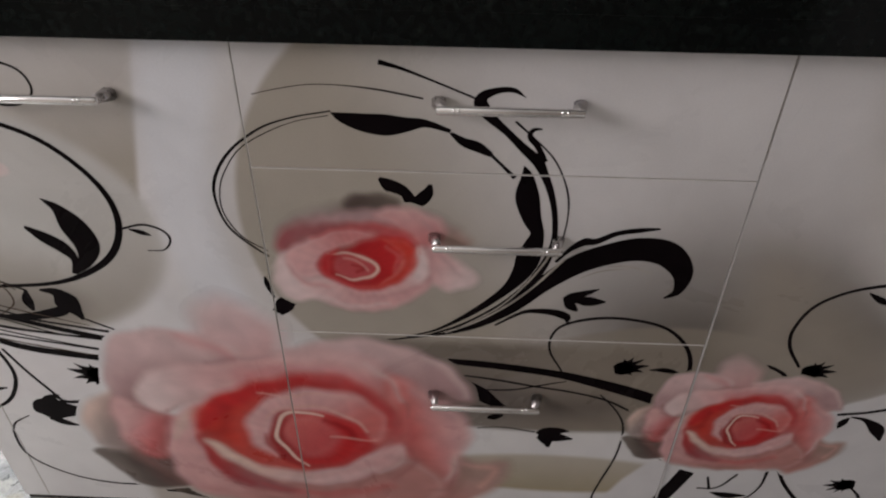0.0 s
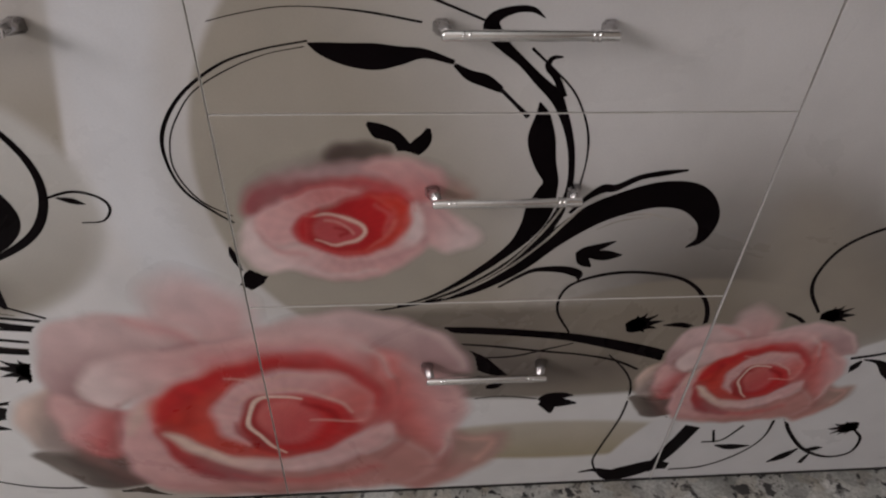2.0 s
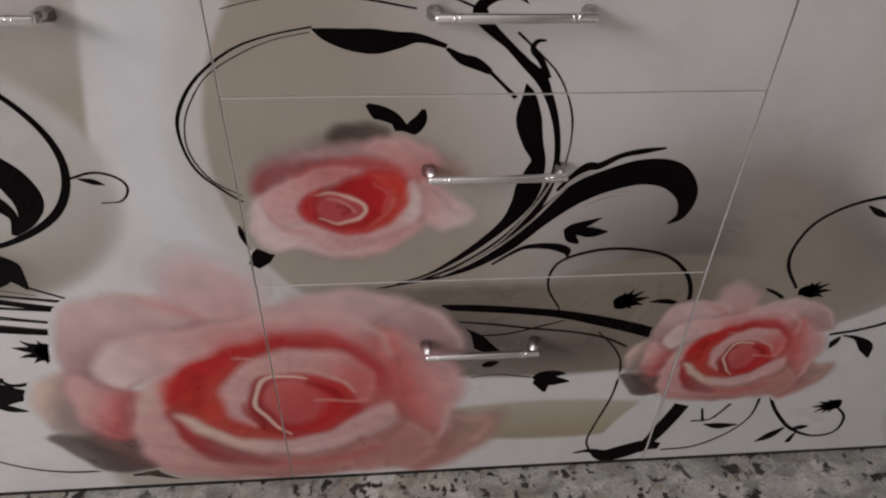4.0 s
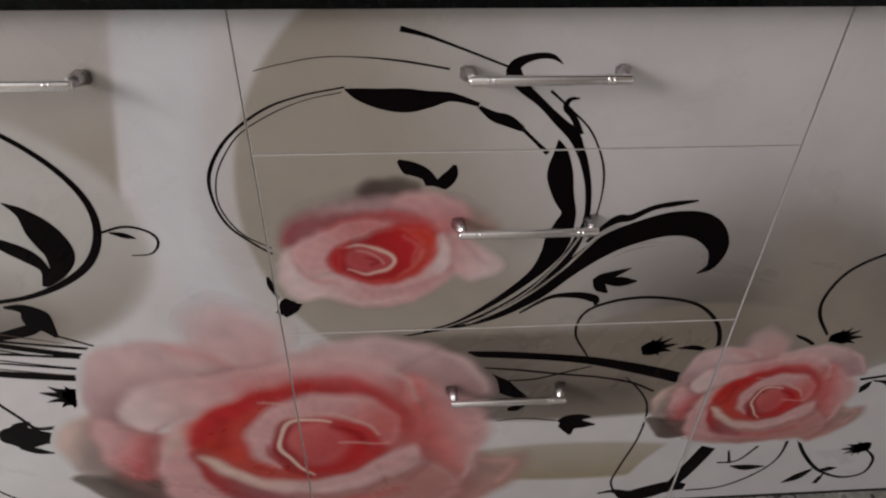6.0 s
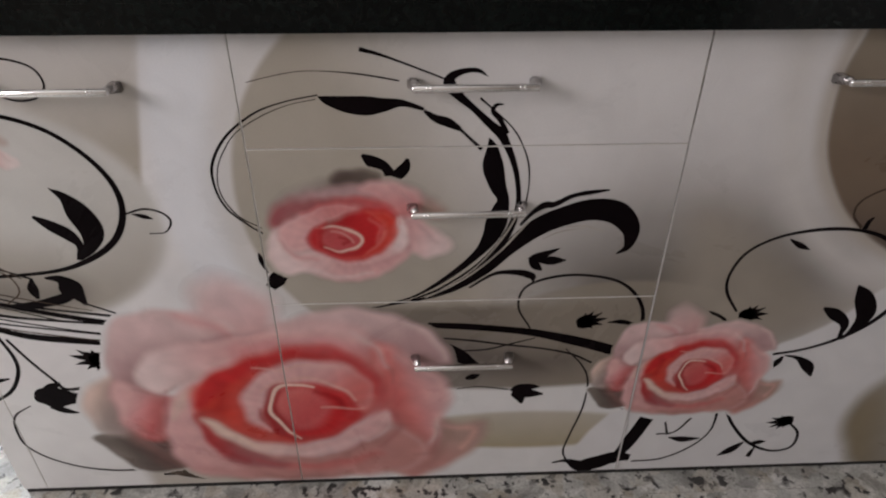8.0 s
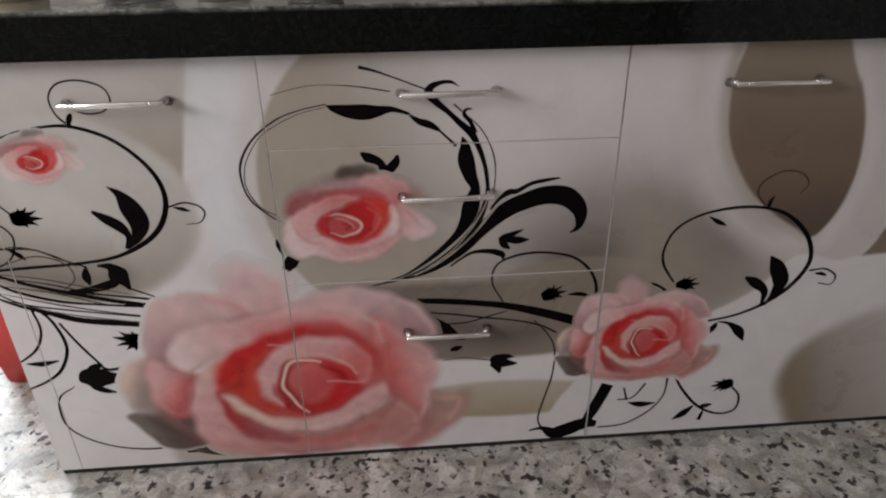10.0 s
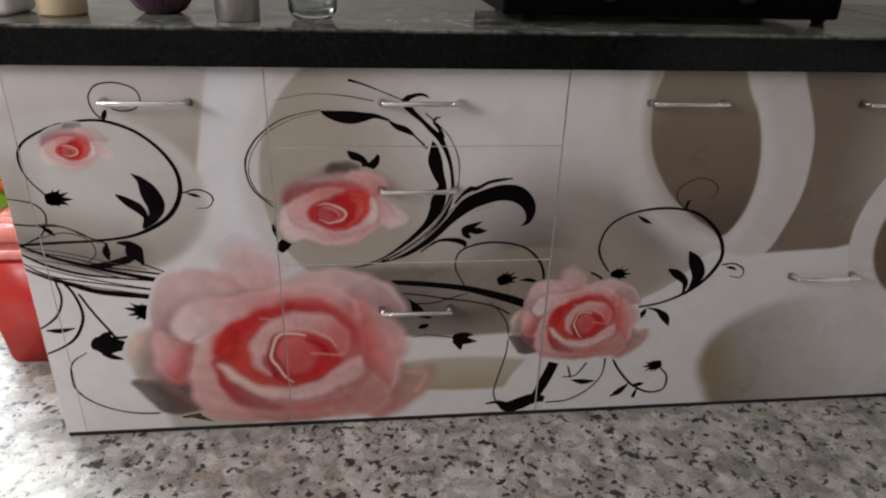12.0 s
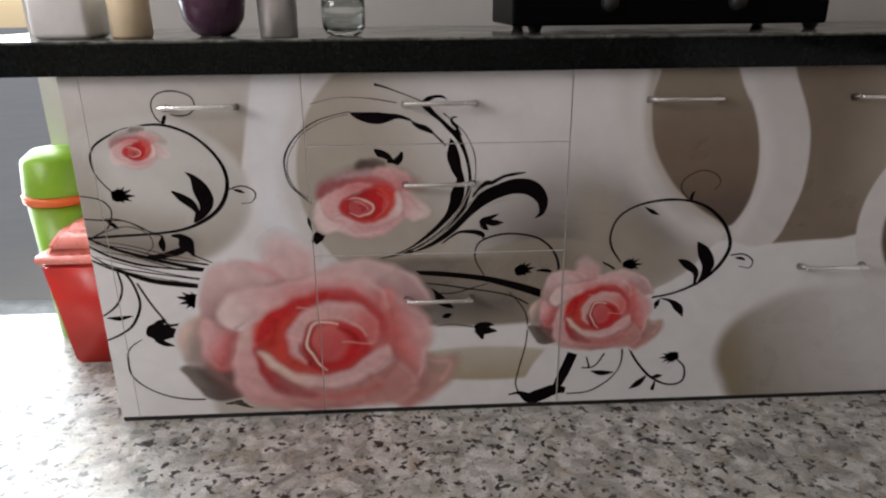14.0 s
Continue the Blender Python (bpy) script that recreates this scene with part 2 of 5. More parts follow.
floor = tagged(part("floor", box(X0 - 0.12, X1 + 0.12, Y0 - 0.12, Y1 + 0.12, -0.2, -0.0035), DARK), "polished speckled grey and cream granite floor", "floor", kind="structure")
cuts_x, cuts_y = (X0, -1.08, 1.6, X1), (Y0, -1.26, -0.042, Y1)
for i in range(3):
    for j in range(3):
        part("floor_slab", box(cuts_x[i] + 0.0003, cuts_x[i + 1] - 0.0003, cuts_y[j] + 0.0003, cuts_y[j + 1] - 0.0003, -0.02, 0, 0.0004, None, 1), FLOOR, floor)


# ---- the printed picture on the cabinet fronts ----
def smooth(e0, e1, d):
    k = np.clip((d - e0) / (e1 - e0), 0, 1)
    return k * k * (3 - 2 * k)


def lay(col, mask, tone):
    tone = np.asarray(tone, float)
    return col + mask[..., None] * (tone - col)


def oval(x, z, cx, cz, rx, rz, soft):
    """1 inside an ellipse, 0 outside; soft is the breadth of its edge in metres."""
    d = (np.hypot((x - cx) / rx, (z - cz) / rz) - 1) * np.minimum(rx, rz)
    return 1 - smooth(-soft / 2, soft / 2, d)


PALE, BEIGE = (0.75, 0.735, 0.745), (0.43, 0.39, 0.335)


def dab(col, x, z, tone, soft, strength, *points):
    """A soft brush stroke of colour through points (x, z, breadth)."""
    best = np.full(x.shape, 1e9)
    p = np.array(points, float)
    q = np.vstack([2 * p[0] - p[1], p, 2 * p[-1] - p[-2]])
    line = []
    for a, b, c, d in zip(q, q[1:], q[2:], q[3:]):
        for s in np.linspace(0, 1, 5, endpoint=False):
            line.append(0.5 * (2 * b + (c - a) * s + (2 * a - 5 * b + 4 * c - d) * s * s + (3 * b - a - 3 * c + d) * s ** 3))
    p = np.array(line + [p[-1]])
    for a, b in zip(p, p[1:]):
        e = b[:2] - a[:2]
        k = np.clip(((x - a[0]) * e[0] + (z - a[1]) * e[1]) / max(e @ e, 1e-9), 0, 1)
        d = np.hypot(x - a[0] - k * e[0], z - a[1] - k * e[1]) - (a[2] + k * (b[2] - a[2])) / 2
        best = np.minimum(best, d)
    return lay(col, (1 - smooth(-soft, soft, best)) * strength, tone)


def outside(x, z, outline):
    """Distance to a smooth closed outline; negative inside."""
    p = np.array(outline, float)
    line = []
    for k in range(len(p)):
        a, b, c, d = p[k - 1], p[k], p[(k + 1) % len(p)], p[(k + 2) % len(p)]
        for s in (0, 0.25, 0.5, 0.75):
            line.append(0.5 * (2 * b + (c - a) * s + (2 * a - 5 * b + 4 * c - d) * s * s + (3 * b - a - 3 * c + d) * s ** 3))
    best, odd = np.full(x.shape, 1e9), np.zeros(x.shape, bool)
    for a, b in zip(line, line[1:] + line[:1]):
        e = b - a
        k = np.clip(((x - a[0]) * e[0] + (z - a[1]) * e[1]) / max(e @ e, 1e-12), 0, 1)
        best = np.minimum(best, np.hypot(x - a[0] - k * e[0], z - a[1] - k * e[1]))
        cross = (a[1] > z) != (b[1] > z)
        odd ^= cross & (x < a[0] + (z - a[1]) * e[0] / (e[1] if abs(e[1]) > 1e-12 else 1e-12))
    return np.where(odd, -best, best)


def field(x, z, soft, *outline):
    return 1 - smooth(-soft, soft, outside(x, z, outline))


def background(x, z):
    """Pale ground of the print with its overlapping shaded discs and rings."""
    w = 0.0295 * x + 0.1226 * z + 1
    X, Z = x, z
    x, z = (0.9560 * x + 0.0185 * z + -0.0145) / w, (0.0229 * x + 1.0970 * z + 0.0026) / w
    col = np.empty(x.shape + (3,))
    col[:] = PALE
    # shaded corner and disc of the small loop
    corner = smooth(0.004, -0.004, x + 0.083 + 0.23 * (0.78 - z)) * smooth(0.57, 0.6, z)
    col = lay(col, corner * np.clip(0.35 + (0.76 - z) * 5 + (x + 0.3) * 0.6, 0.22, 1), BEIGE)
    col = lay(col, oval(x, z, -0.3, 0.555, 0.19, 0.158, 0.016), (0.58, 0.565, 0.545))
    col = lay(col, oval(x, z, -0.3, 0.55, 0.178, 0.146, 0.02) * np.clip(0.3 + (0.56 - z) * 5, 0, 0.95), (0.38, 0.345, 0.3))
    col = dab(col, x, z, (0.6, 0.595, 0.575), 0.07, 0.9, (-0.34, 0.6, 0.1), (-0.25, 0.56, 0.1))
    col = dab(col, x, z, (0.36, 0.33, 0.29), 0.05, 0.55, (-0.38, 0.5, 0.05), (-0.3, 0.455, 0.05), (-0.22, 0.45, 0.03))
    col = dab(col, x, z, (0.2, 0.18, 0.16), 0.035, 0.6, (-0.42, 0.48, 0.03), (-0.37, 0.455, 0.03), (-0.3, 0.435, 0.022), (-0.25, 0.45, 0.02))
    col = dab(col, x, z, (0.3, 0.28, 0.25), 0.04, 0.5, (-0.45, 0.62, 0.03), (-0.43, 0.55, 0.03))
    col = dab(col, x, z, BEIGE, 0.03, 0.5, (-0.44, 0.66, 0.02), (-0.42, 0.58, 0.03), (-0.43, 0.5, 0.03))
    col = dab(col, X, Z, (0.19, 0.17, 0.15), 0.035, 0.65, (-0.462, 0.466, 0.03), (-0.398, 0.448, 0.05), (-0.333, 0.430, 0.05), (-0.269, 0.429, 0.03))
    col = dab(col, X, Z, (0.38, 0.35, 0.31), 0.04, 0.7, (-0.441, 0.597, 0.04), (-0.437, 0.514, 0.06), (-0.372, 0.481, 0.05), (-0.287, 0.468, 0.04))
    # bluish white band beside the drawers
    col = dab(col, X, Z, (0.76, 0.77, 0.81), 0.016, 0.95, (-0.048, 0.796, 0.07), (-0.069, 0.694, 0.075), (-0.077, 0.595, 0.075), (-0.072, 0.488, 0.07), (-0.045, 0.395, 0.05))
    # large disc of the drawers
    col = lay(col, oval(x, z, 0.18, 0.585, 0.235, 0.265, 0.03) * smooth(0.1, 0.0, x) * 0.3, (0.55, 0.52, 0.49))
    disc = oval(x, z, 0.19, 0.585, 0.214, 0.25, 0.008)
    col = lay(col, disc * np.clip(1.02 - smooth(0.12, 0.36, x + (z - 0.6) * 0.5), 0, 1), BEIGE)
    col = dab(col, x, z, (0.38, 0.345, 0.295), 0.07, 0.55, (0.02, 0.57, 0.06), (0.06, 0.47, 0.06), (0.2, 0.45, 0.05))
    # brown shade that gathers right of the feather
    col = dab(col, x, z, (0.29, 0.262, 0.236), 0.13, 0.8, (0.45, 0.55, 0.1), (0.56, 0.54, 0.1), (0.66, 0.49, 0.1))
    col = dab(col, x, z, (0.165, 0.145, 0.126), 0.12, 0.94, (0.40, 0.45, 0.12), (0.5, 0.46, 0.12), (0.62, 0.44, 0.1))
    col = dab(col, x, z, (0.115, 0.098, 0.084), 0.085, 0.95, (0.46, 0.43, 0.06), (0.56, 0.415, 0.09), (0.64, 0.39, 0.1))
    # extra darkening: shadow of someone standing close, put partly into the print
    col = dab(col, x, z, (0.17, 0.148, 0.128), 0.11, 0.4, (0.4, 0.46, 0.1), (0.5, 0.455, 0.1), (0.6, 0.44, 0.1), (0.67, 0.4, 0.08))
    low = smooth(0.424, 0.40, z) * smooth(0.03, 0.09, x) * smooth(0.66, 0.52, x)
    col = lay(col, low * 0.92, (0.185, 0.158, 0.132))
    lens = oval(x, z, 0.45, 0.315, 0.215, 0.135, 0.008) * smooth(0.22, 0.4, x)
    col = lay(col, lens * 0.85, (0.29, 0.255, 0.21))
    col = lay(col, oval(x, z, 0.46, 0.30, 0.19, 0.12, 0.03) * smooth(0.25, 0.4, x) * 0.5, (0.24, 0.205, 0.17))
    col = dab(col, x, z, (0.12, 0.1, 0.09), 0.035, 0.75, (0.2, 0.345, 0.02), (0.3, 0.3, 0.05), (0.38, 0.3, 0.04))
    # pale floor of the print
    edge = 0.262 - 0.02 * np.cos(7 * (x - 0.3))
    col = lay(col, smooth(0.006, -0.006, z - edge) * smooth(0.0, 0.05, x + 0.6), (0.75, 0.745, 0.75))
    col = lay(col, oval(x, z, 0.34, 0.142, 0.19, 0.046, 0.012) * np.clip(0.8 + (0.15 - z) * 4, 0, 1), (0.4, 0.345, 0.24))
    col = lay(col, oval(x, z, -0.19, 0.02, 0.1, 0.06, 0.02) * smooth(-0.27, -0.24, x) * 0.8, BEIGE)
    col = dab(col, x, z, (0.64, 0.64, 0.66), 0.03, 0.5, (-0.13, 0.45, 0.02), (-0.1, 0.4, 0.03))
    # shaded hollow, pale band and the upright ring with its brown middle
    col = lay(col, field(X, Z, 0.045, (0.571, 0.525), (0.641, 0.524), (0.722, 0.441), (0.800, 0.391), (0.885, 0.399), (0.827, 0.342), (0.743, 0.286), (0.602, 0.290)) * 0.85, (0.36, 0.32, 0.275))
    col = dab(col, X, Z, (0.66, 0.635, 0.62), 0.03, 0.9, (0.650, 0.784, 0.03), (0.663, 0.665, 0.03), (0.708, 0.546, 0.035), (0.792, 0.458, 0.035), (0.894, 0.411, 0.03))
    col = dab(col, X, Z, (0.45, 0.4, 0.345), 0.012, 0.8, (0.710, 0.784, 0.02), (0.705, 0.680, 0.02), (0.734, 0.585, 0.02), (0.806, 0.500, 0.02), (0.893, 0.441, 0.012))
    gone = field(X, Z, 0.003, (0.931, 0.833), (1.372, 0.838), (1.581, 0.386), (1.265, 0.392), (1.006, 0.397))
    col = lay(col, gone, (0.21, 0.165, 0.125))
    col = lay(col, gone * smooth(1.09, 1.25, X) * smooth(0.4, 0.6, Z), (0.36, 0.315, 0.26))
    col = lay(col, field(X, Z, 0.003, (0.845, 0.832), (0.914, 0.717), (0.942, 0.638), (0.948, 0.533), (0.903, 0.438), (0.846, 0.339), (0.927, 0.350), (1.006, 0.398), (1.038, 0.463), (1.057, 0.538), (1.055, 0.622), (1.041, 0.681), (1.006, 0.757), (0.967, 0.834)), (0.6, 0.58, 0.575))
    col = dab(col, X, Z, (0.72, 0.71, 0.715), 0.02, 0.7, (0.888, 0.786, 0.02), (0.952, 0.654, 0.02), (0.967, 0.533, 0.02), (0.926, 0.426, 0.02))
    hole = field(X, Z, 0.004, (0.741, 0.831), (0.720, 0.767), (0.710, 0.721), (0.712, 0.670), (0.722, 0.623), (0.743, 0.580), (0.778, 0.532), (0.825, 0.491), (0.871, 0.461), (0.903, 0.442), (0.929, 0.472), (0.946, 0.519), (0.950, 0.578), (0.942, 0.638), (0.921, 0.696), (0.893, 0.747), (0.845, 0.832))
    col = lay(col, hole, (0.19, 0.14, 0.1))
    col = lay(col, hole * smooth(0.6, 0.78, Z) * 0.8, (0.31, 0.265, 0.21))
    col = lay(col, hole * smooth(0.6, 0.45, Z) * 0.8, (0.085, 0.062, 0.052))
    # pale slope, pebble and the ring at the corner
    col = lay(col, field(X, Z, 0.004, (0.737, 0.286), (0.786, 0.314), (0.832, 0.347), (0.889, 0.408), (0.963, 0.393), (1.005, 0.399), (1.160, 0.407), (1.568, 0.415), (1.914, -0.334), (0.516, -0.243), (0.484, 0.116), (0.644, 0.196)), (0.72, 0.715, 0.73))
    stone = field(X, Z, 0.02, (0.994, -0.014), (0.938, 0.060), (0.917, 0.114), (0.925, 0.175), (0.956, 0.220), (1.006, 0.252), (1.066, 0.280), (1.162, 0.294), (1.318, 0.280), (1.453, 0.198), (1.543, 0.042), (1.496, -0.054), (1.221, -0.075))
    dim = np.clip(1.0 - (X - 0.94) * 2.3 + (0.12 - Z) * 1.2, 0.22, 1)
    col = lay(col, stone * dim, (0.27, 0.235, 0.185))
    col = lay(col, stone * smooth(1.02, 0.95, X) * smooth(0.26, 0.12, Z) * 0.5, (0.26, 0.2, 0.11))
    col = lay(col, oval(X, Z, 1.395, 0.44, 0.2, 0.215, 0.006), (0.66, 0.645, 0.64))
    col = lay(col, oval(X, Z, 1.41, 0.43, 0.155, 0.16, 0.01), (0.14, 0.1, 0.07))
    drift = 0.012 * np.sin(31 * x + 9 * z) * np.sin(23 * z - 7 * x) + 0.01 * np.sin(90 * x) * np.sin(70 * z + 20 * x)
    return np.clip(col * (1 + drift[..., None]), 0.01, 0.85)


def front_panel(name, x0, x1, z0, z1, parent, label, chamfer=0.0005):
    """A laminated board with chamfered edges; the print lies in its face as colours, 2.5 mm apart."""
    nx, nz = max(2, round((x1 - x0) / 0.0025)), max(2, round((z1 - z0) / 0.0025))
    c = chamfer
    xs, zs = np.linspace(x0 + c, x1 - c, nx), np.linspace(z0 + c, z1 - c, nz)
    gx, gz = np.meshgrid(xs, zs)
    o = origin_of(parent)
    verts = np.stack([gx.ravel() - o.x, np.zeros(gx.size) - o.y, gz.ravel() - o.z], 1).tolist()
    i = np.arange(nx * nz).reshape(nz, nx)
    faces = np.stack([i[:-1, :-1], i[:-1, 1:], i[1:, 1:], i[1:, :-1]], -1).reshape(-1, 4).tolist()
    inner = (0, nx - 1, nx * nz - 1, nx * nz - nx)
    n = len(verts)
    for y in (c, 0.018):
        verts += [(a - o.x, y - o.y, b - o.z) for a, b in ((x0, z0), (x1, z0), (x1, z1), (x0, z1))]
    printed = len(faces)
    for k in range(4):
        j = (k + 1) % 4
        faces.append((inner[k], n + k, n + j, inner[j]))
        faces.append((n + k, n + 4 + k, n + 4 + j, n + j))
    faces.append((n + 7, n + 6, n + 5, n + 4))
    me = bpy.data.meshes.new(name)
    me.from_pydata(verts, [], faces)
    me.materials.append(PRINT)
    me.materials.append(CORE)
    me.polygons.foreach_set("material_index", [0] * printed + [1] * (len(faces) - printed))
    col = np.ones((len(verts), 4), np.float32)
    col[:n, :3] = background(gx.ravel(), gz.ravel())
    me.attributes.new("print", "FLOAT_COLOR", "POINT").data.foreach_set("color", col.ravel())
    me.update()
    ob = new(name, me)
    ob.parent = parent
    if label:
        ob["label"] = label
    return ob


INK_Y, ROSE_Y = -0.0001, -0.0002
VINES = []


def ribbon(bm, points, y):
    """A smooth brush stroke through points (x, z, breadth in mm)."""
    p = np.array(points, float)
    p = np.vstack([2 * p[0] - p[1], p, 2 * p[-1] - p[-2]])
    line = []
    for k in range(1, len(p) - 2):
        a, b, c, d = p[k - 1:k + 3]
        steps = max(4, int(np.hypot(*(c - b)[:2]) / 0.004))
        for s in np.linspace(0, 1, steps, endpoint=k == len(p) - 3):
            line.append(0.5 * (2 * b + (c - a) * s + (2 * a - 5 * b + 4 * c - d) * s * s + (3 * b - a - 3 * c + d) * s ** 3))
    line = np.array(line)
    t = np.gradient(line[:, :2], axis=0)
    t /= np.maximum(np.hypot(t[:, 0], t[:, 1]), 1e-9)[:, None]
    w = np.maximum(line[:, 2], 0.3) / 2000
    rows = []
    for (x, z, _), (tx, tz), h in zip(line, t, w):
        rows.append([bm.verts.new((x - tz * h * s, y, z + tx * h * s)) for s in (-1, 1)])
    for a, b in zip(rows, rows[1:]):
        bm.faces.new((a[0], b[0], b[1], a[1]))


def brush(kind, *points, ink="black", lift=0.0):
    """One printed vine or leaf, as a flat shape of its own."""
    bm = bmesh.new()
    ribbon(bm, points, INK_Y - 0.0000005 * len(VINES) - lift)
    VINES.append(("printed_leaf" if kind in ("leaf", "feather") else "printed_vine", bm, ink))


def faint(kind, *points):
    brush(kind, *points, ink="brown")


def slit(kind, *points):
    """A pale line left open between two dark strands."""
    brush(kind, *points, ink="pale", lift=0.00004)


def seed_head(a, b):
    """A spiky seed head: a round base and a fan of pointed bracts."""
    dx, dz = b[0] - a[0], b[1] - a[1]
    size = math.hypot(dx, dz)
    turn = math.atan2(dz, dx)
    w = size * 1000
    bm, y = bmesh.new(), INK_Y - 0.0000005 * len(VINES)
    at = lambda r, g: (a[0] + r * size * math.cos(turn + g), a[1] + r * size * math.sin(turn + g))
    for g, r, f in ((-0.75, 0.55, 0.1), (-0.4, 0.85, 0.1), (-0.08, 1.0, 0.12), (0.28, 0.9, 0.1), (0.62, 0.7, 0.1), (0.95, 0.5, 0.09)):
        ribbon(bm, [(*at(0.02, 0), w * 0.2), (*at(r * 0.4, g * 1.1), w * f * 2.1), (*at(r * 0.72, g * 0.85), w * f * 1.3), (*at(r, g), 0.5)], y)
    ribbon(bm, [(*at(0.02, 0), w * 0.1), (*at(-0.1, 0), w * 0.3), (*at(0.08, 0), w * 0.55), (*at(0.3, 0), w * 0.5), (*at(0.5, 0), w * 0.15)], y)
    close = [v for v in bm.verts if math.hypot(v.co.x - at(0.02, 0)[0], v.co.z - at(0.02, 0)[1]) < 0.12 * size]
    bmesh.ops.pointmerge(bm, verts=close, merge_co=(at(0.02, 0)[0], y, at(0.02, 0)[1]))
    VINES.append(("printed_seed_head", bm, "black"))


# vines and leaves of the print: x, z in metres, breadth in millimetres
brush("outer_loop", (0.004, 0.516, 2), (-0.011, 0.528, 2.6), (-0.035, 0.553, 3), (-0.045, 0.583, 3), (-0.043, 0.617, 3.9), (-0.021, 0.653, 3.3), (0.016, 0.682, 2.5), (0.053, 0.696, 1.8), (0.093, 0.704, 1.8))
brush("inner_loop", (0.004, 0.524, 1.2), (-0.024, 0.544, 1.8), (-0.040, 0.577, 1.7), (-0.038, 0.609, 1.5), (-0.026, 0.635, 1.5), (-0.007, 0.659, 1.3), (0.025, 0.679, 1.2), (0.057, 0.692, 0.9), (0.090, 0.699, 1))
brush("whisker", (0.014, 0.720, 0.8), (0.038, 0.726, 0.9), (0.072, 0.732, 0.9), (0.106, 0.732, 1.1), (0.145, 0.728, 2), (0.188, 0.720, 2))
brush("leaf", (0.093, 0.702, 1.4), (0.105, 0.697, 12), (0.126, 0.692, 20.7), (0.149, 0.690, 24), (0.169, 0.691, 17), (0.190, 0.693, 8.8), (0.216, 0.685, 4.4))
brush("leaf", (0.216, 0.683, 3.5), (0.230, 0.673, 10), (0.244, 0.668, 12), (0.259, 0.659, 6.3))
brush("stem", (0.259, 0.659, 3.6), (0.273, 0.645, 3.6), (0.286, 0.632, 5))
brush("hook", (0.290, 0.724, 0.8), (0.279, 0.731, 5), (0.264, 0.731, 6.4), (0.249, 0.725, 10.4), (0.246, 0.715, 15), (0.257, 0.701, 11), (0.275, 0.685, 8), (0.293, 0.667, 9.9), (0.308, 0.653, 12.1), (0.317, 0.637, 9.4), (0.326, 0.615, 7.7), (0.333, 0.588, 6.6), (0.336, 0.554, 6.6), (0.330, 0.518, 7.8), (0.311, 0.480, 9.1), (0.282, 0.440, 7.7), (0.231, 0.408, 5.2), (0.164, 0.392, 3), (0.123, 0.385, 2.2))
brush("whisker", (0.144, 0.757, 5.4), (0.166, 0.751, 3.6), (0.190, 0.742, 2.5), (0.215, 0.732, 2.3), (0.242, 0.721, 2.3))
brush("hook", (0.310, 0.690, 1.7), (0.301, 0.689, 4.4), (0.298, 0.681, 6), (0.307, 0.670, 6.3), (0.316, 0.652, 6.6))
brush("stem", (0.282, 0.698, 2.8), (0.302, 0.680, 2), (0.324, 0.658, 2), (0.338, 0.633, 2), (0.346, 0.608, 2.4), (0.348, 0.581, 1.7), (0.346, 0.554, 2))
brush("leaf", (0.295, 0.647, 1.1), (0.299, 0.633, 14.3), (0.301, 0.609, 26.4), (0.308, 0.582, 21.6), (0.316, 0.562, 15.6), (0.314, 0.547, 21.6), (0.309, 0.526, 28.6), (0.303, 0.505, 23.4), (0.286, 0.477, 13), (0.249, 0.441, 8.4), (0.204, 0.409, 3.8), (0.164, 0.394, 2.3))
brush("stem", (0.337, 0.554, 5.4), (0.328, 0.520, 7.8), (0.311, 0.486, 8.5), (0.281, 0.451, 8.2), (0.236, 0.419, 4.5), (0.191, 0.398, 2.2))
brush("feather", (0.476, 0.472, 2.1), (0.490, 0.484, 11.7), (0.490, 0.512, 25.2), (0.468, 0.537, 33.8), (0.435, 0.543, 32.5), (0.399, 0.534, 29.9), (0.364, 0.517, 28), (0.330, 0.487, 22.1), (0.295, 0.449, 16.8), (0.256, 0.420, 10.5), (0.224, 0.404, 3.8))
brush("feather", (0.453, 0.572, 2.4), (0.430, 0.569, 6.6), (0.406, 0.564, 6.5), (0.384, 0.552, 8.4), (0.371, 0.551, 10.4), (0.355, 0.539, 6), (0.341, 0.521, 3.9))
brush("hook", (0.365, 0.427, 1.4), (0.363, 0.437, 11.2), (0.344, 0.444, 9.8), (0.315, 0.444, 6), (0.296, 0.434, 4.5), (0.276, 0.419, 3))
brush("leaf", (0.398, 0.483, 1.3), (0.383, 0.476, 8.5), (0.366, 0.469, 12.6), (0.357, 0.466, 4.5))
brush("leaf", (0.408, 0.463, 2.1), (0.388, 0.463, 14.7), (0.365, 0.465, 5.6))
brush("leaf", (0.376, 0.447, 2.8), (0.366, 0.456, 13.5), (0.358, 0.469, 5.2))
brush("leaf", (0.139, 0.627, 4), (0.149, 0.619, 16), (0.163, 0.609, 19.8), (0.176, 0.598, 11))
brush("leaf", (0.195, 0.621, 4), (0.192, 0.610, 13), (0.184, 0.600, 15.4), (0.176, 0.591, 6.6))
brush("leaf", (-0.006, 0.485, 2.4), (-0.004, 0.472, 7.2), (0.002, 0.452, 1.9))
brush("leaf", (-0.008, 0.420, 5.6), (0.006, 0.432, 16.9), (0.016, 0.444, 23.4), (0.031, 0.449, 3))
brush("ring", (0.368, 0.342, 2.4), (0.348, 0.382, 3), (0.355, 0.417, 3.5), (0.390, 0.434, 4.5), (0.436, 0.437, 4.2), (0.488, 0.424, 4.5), (0.521, 0.392, 5.3), (0.533, 0.353, 6), (0.522, 0.319, 4.2), (0.502, 0.308, 3.6))
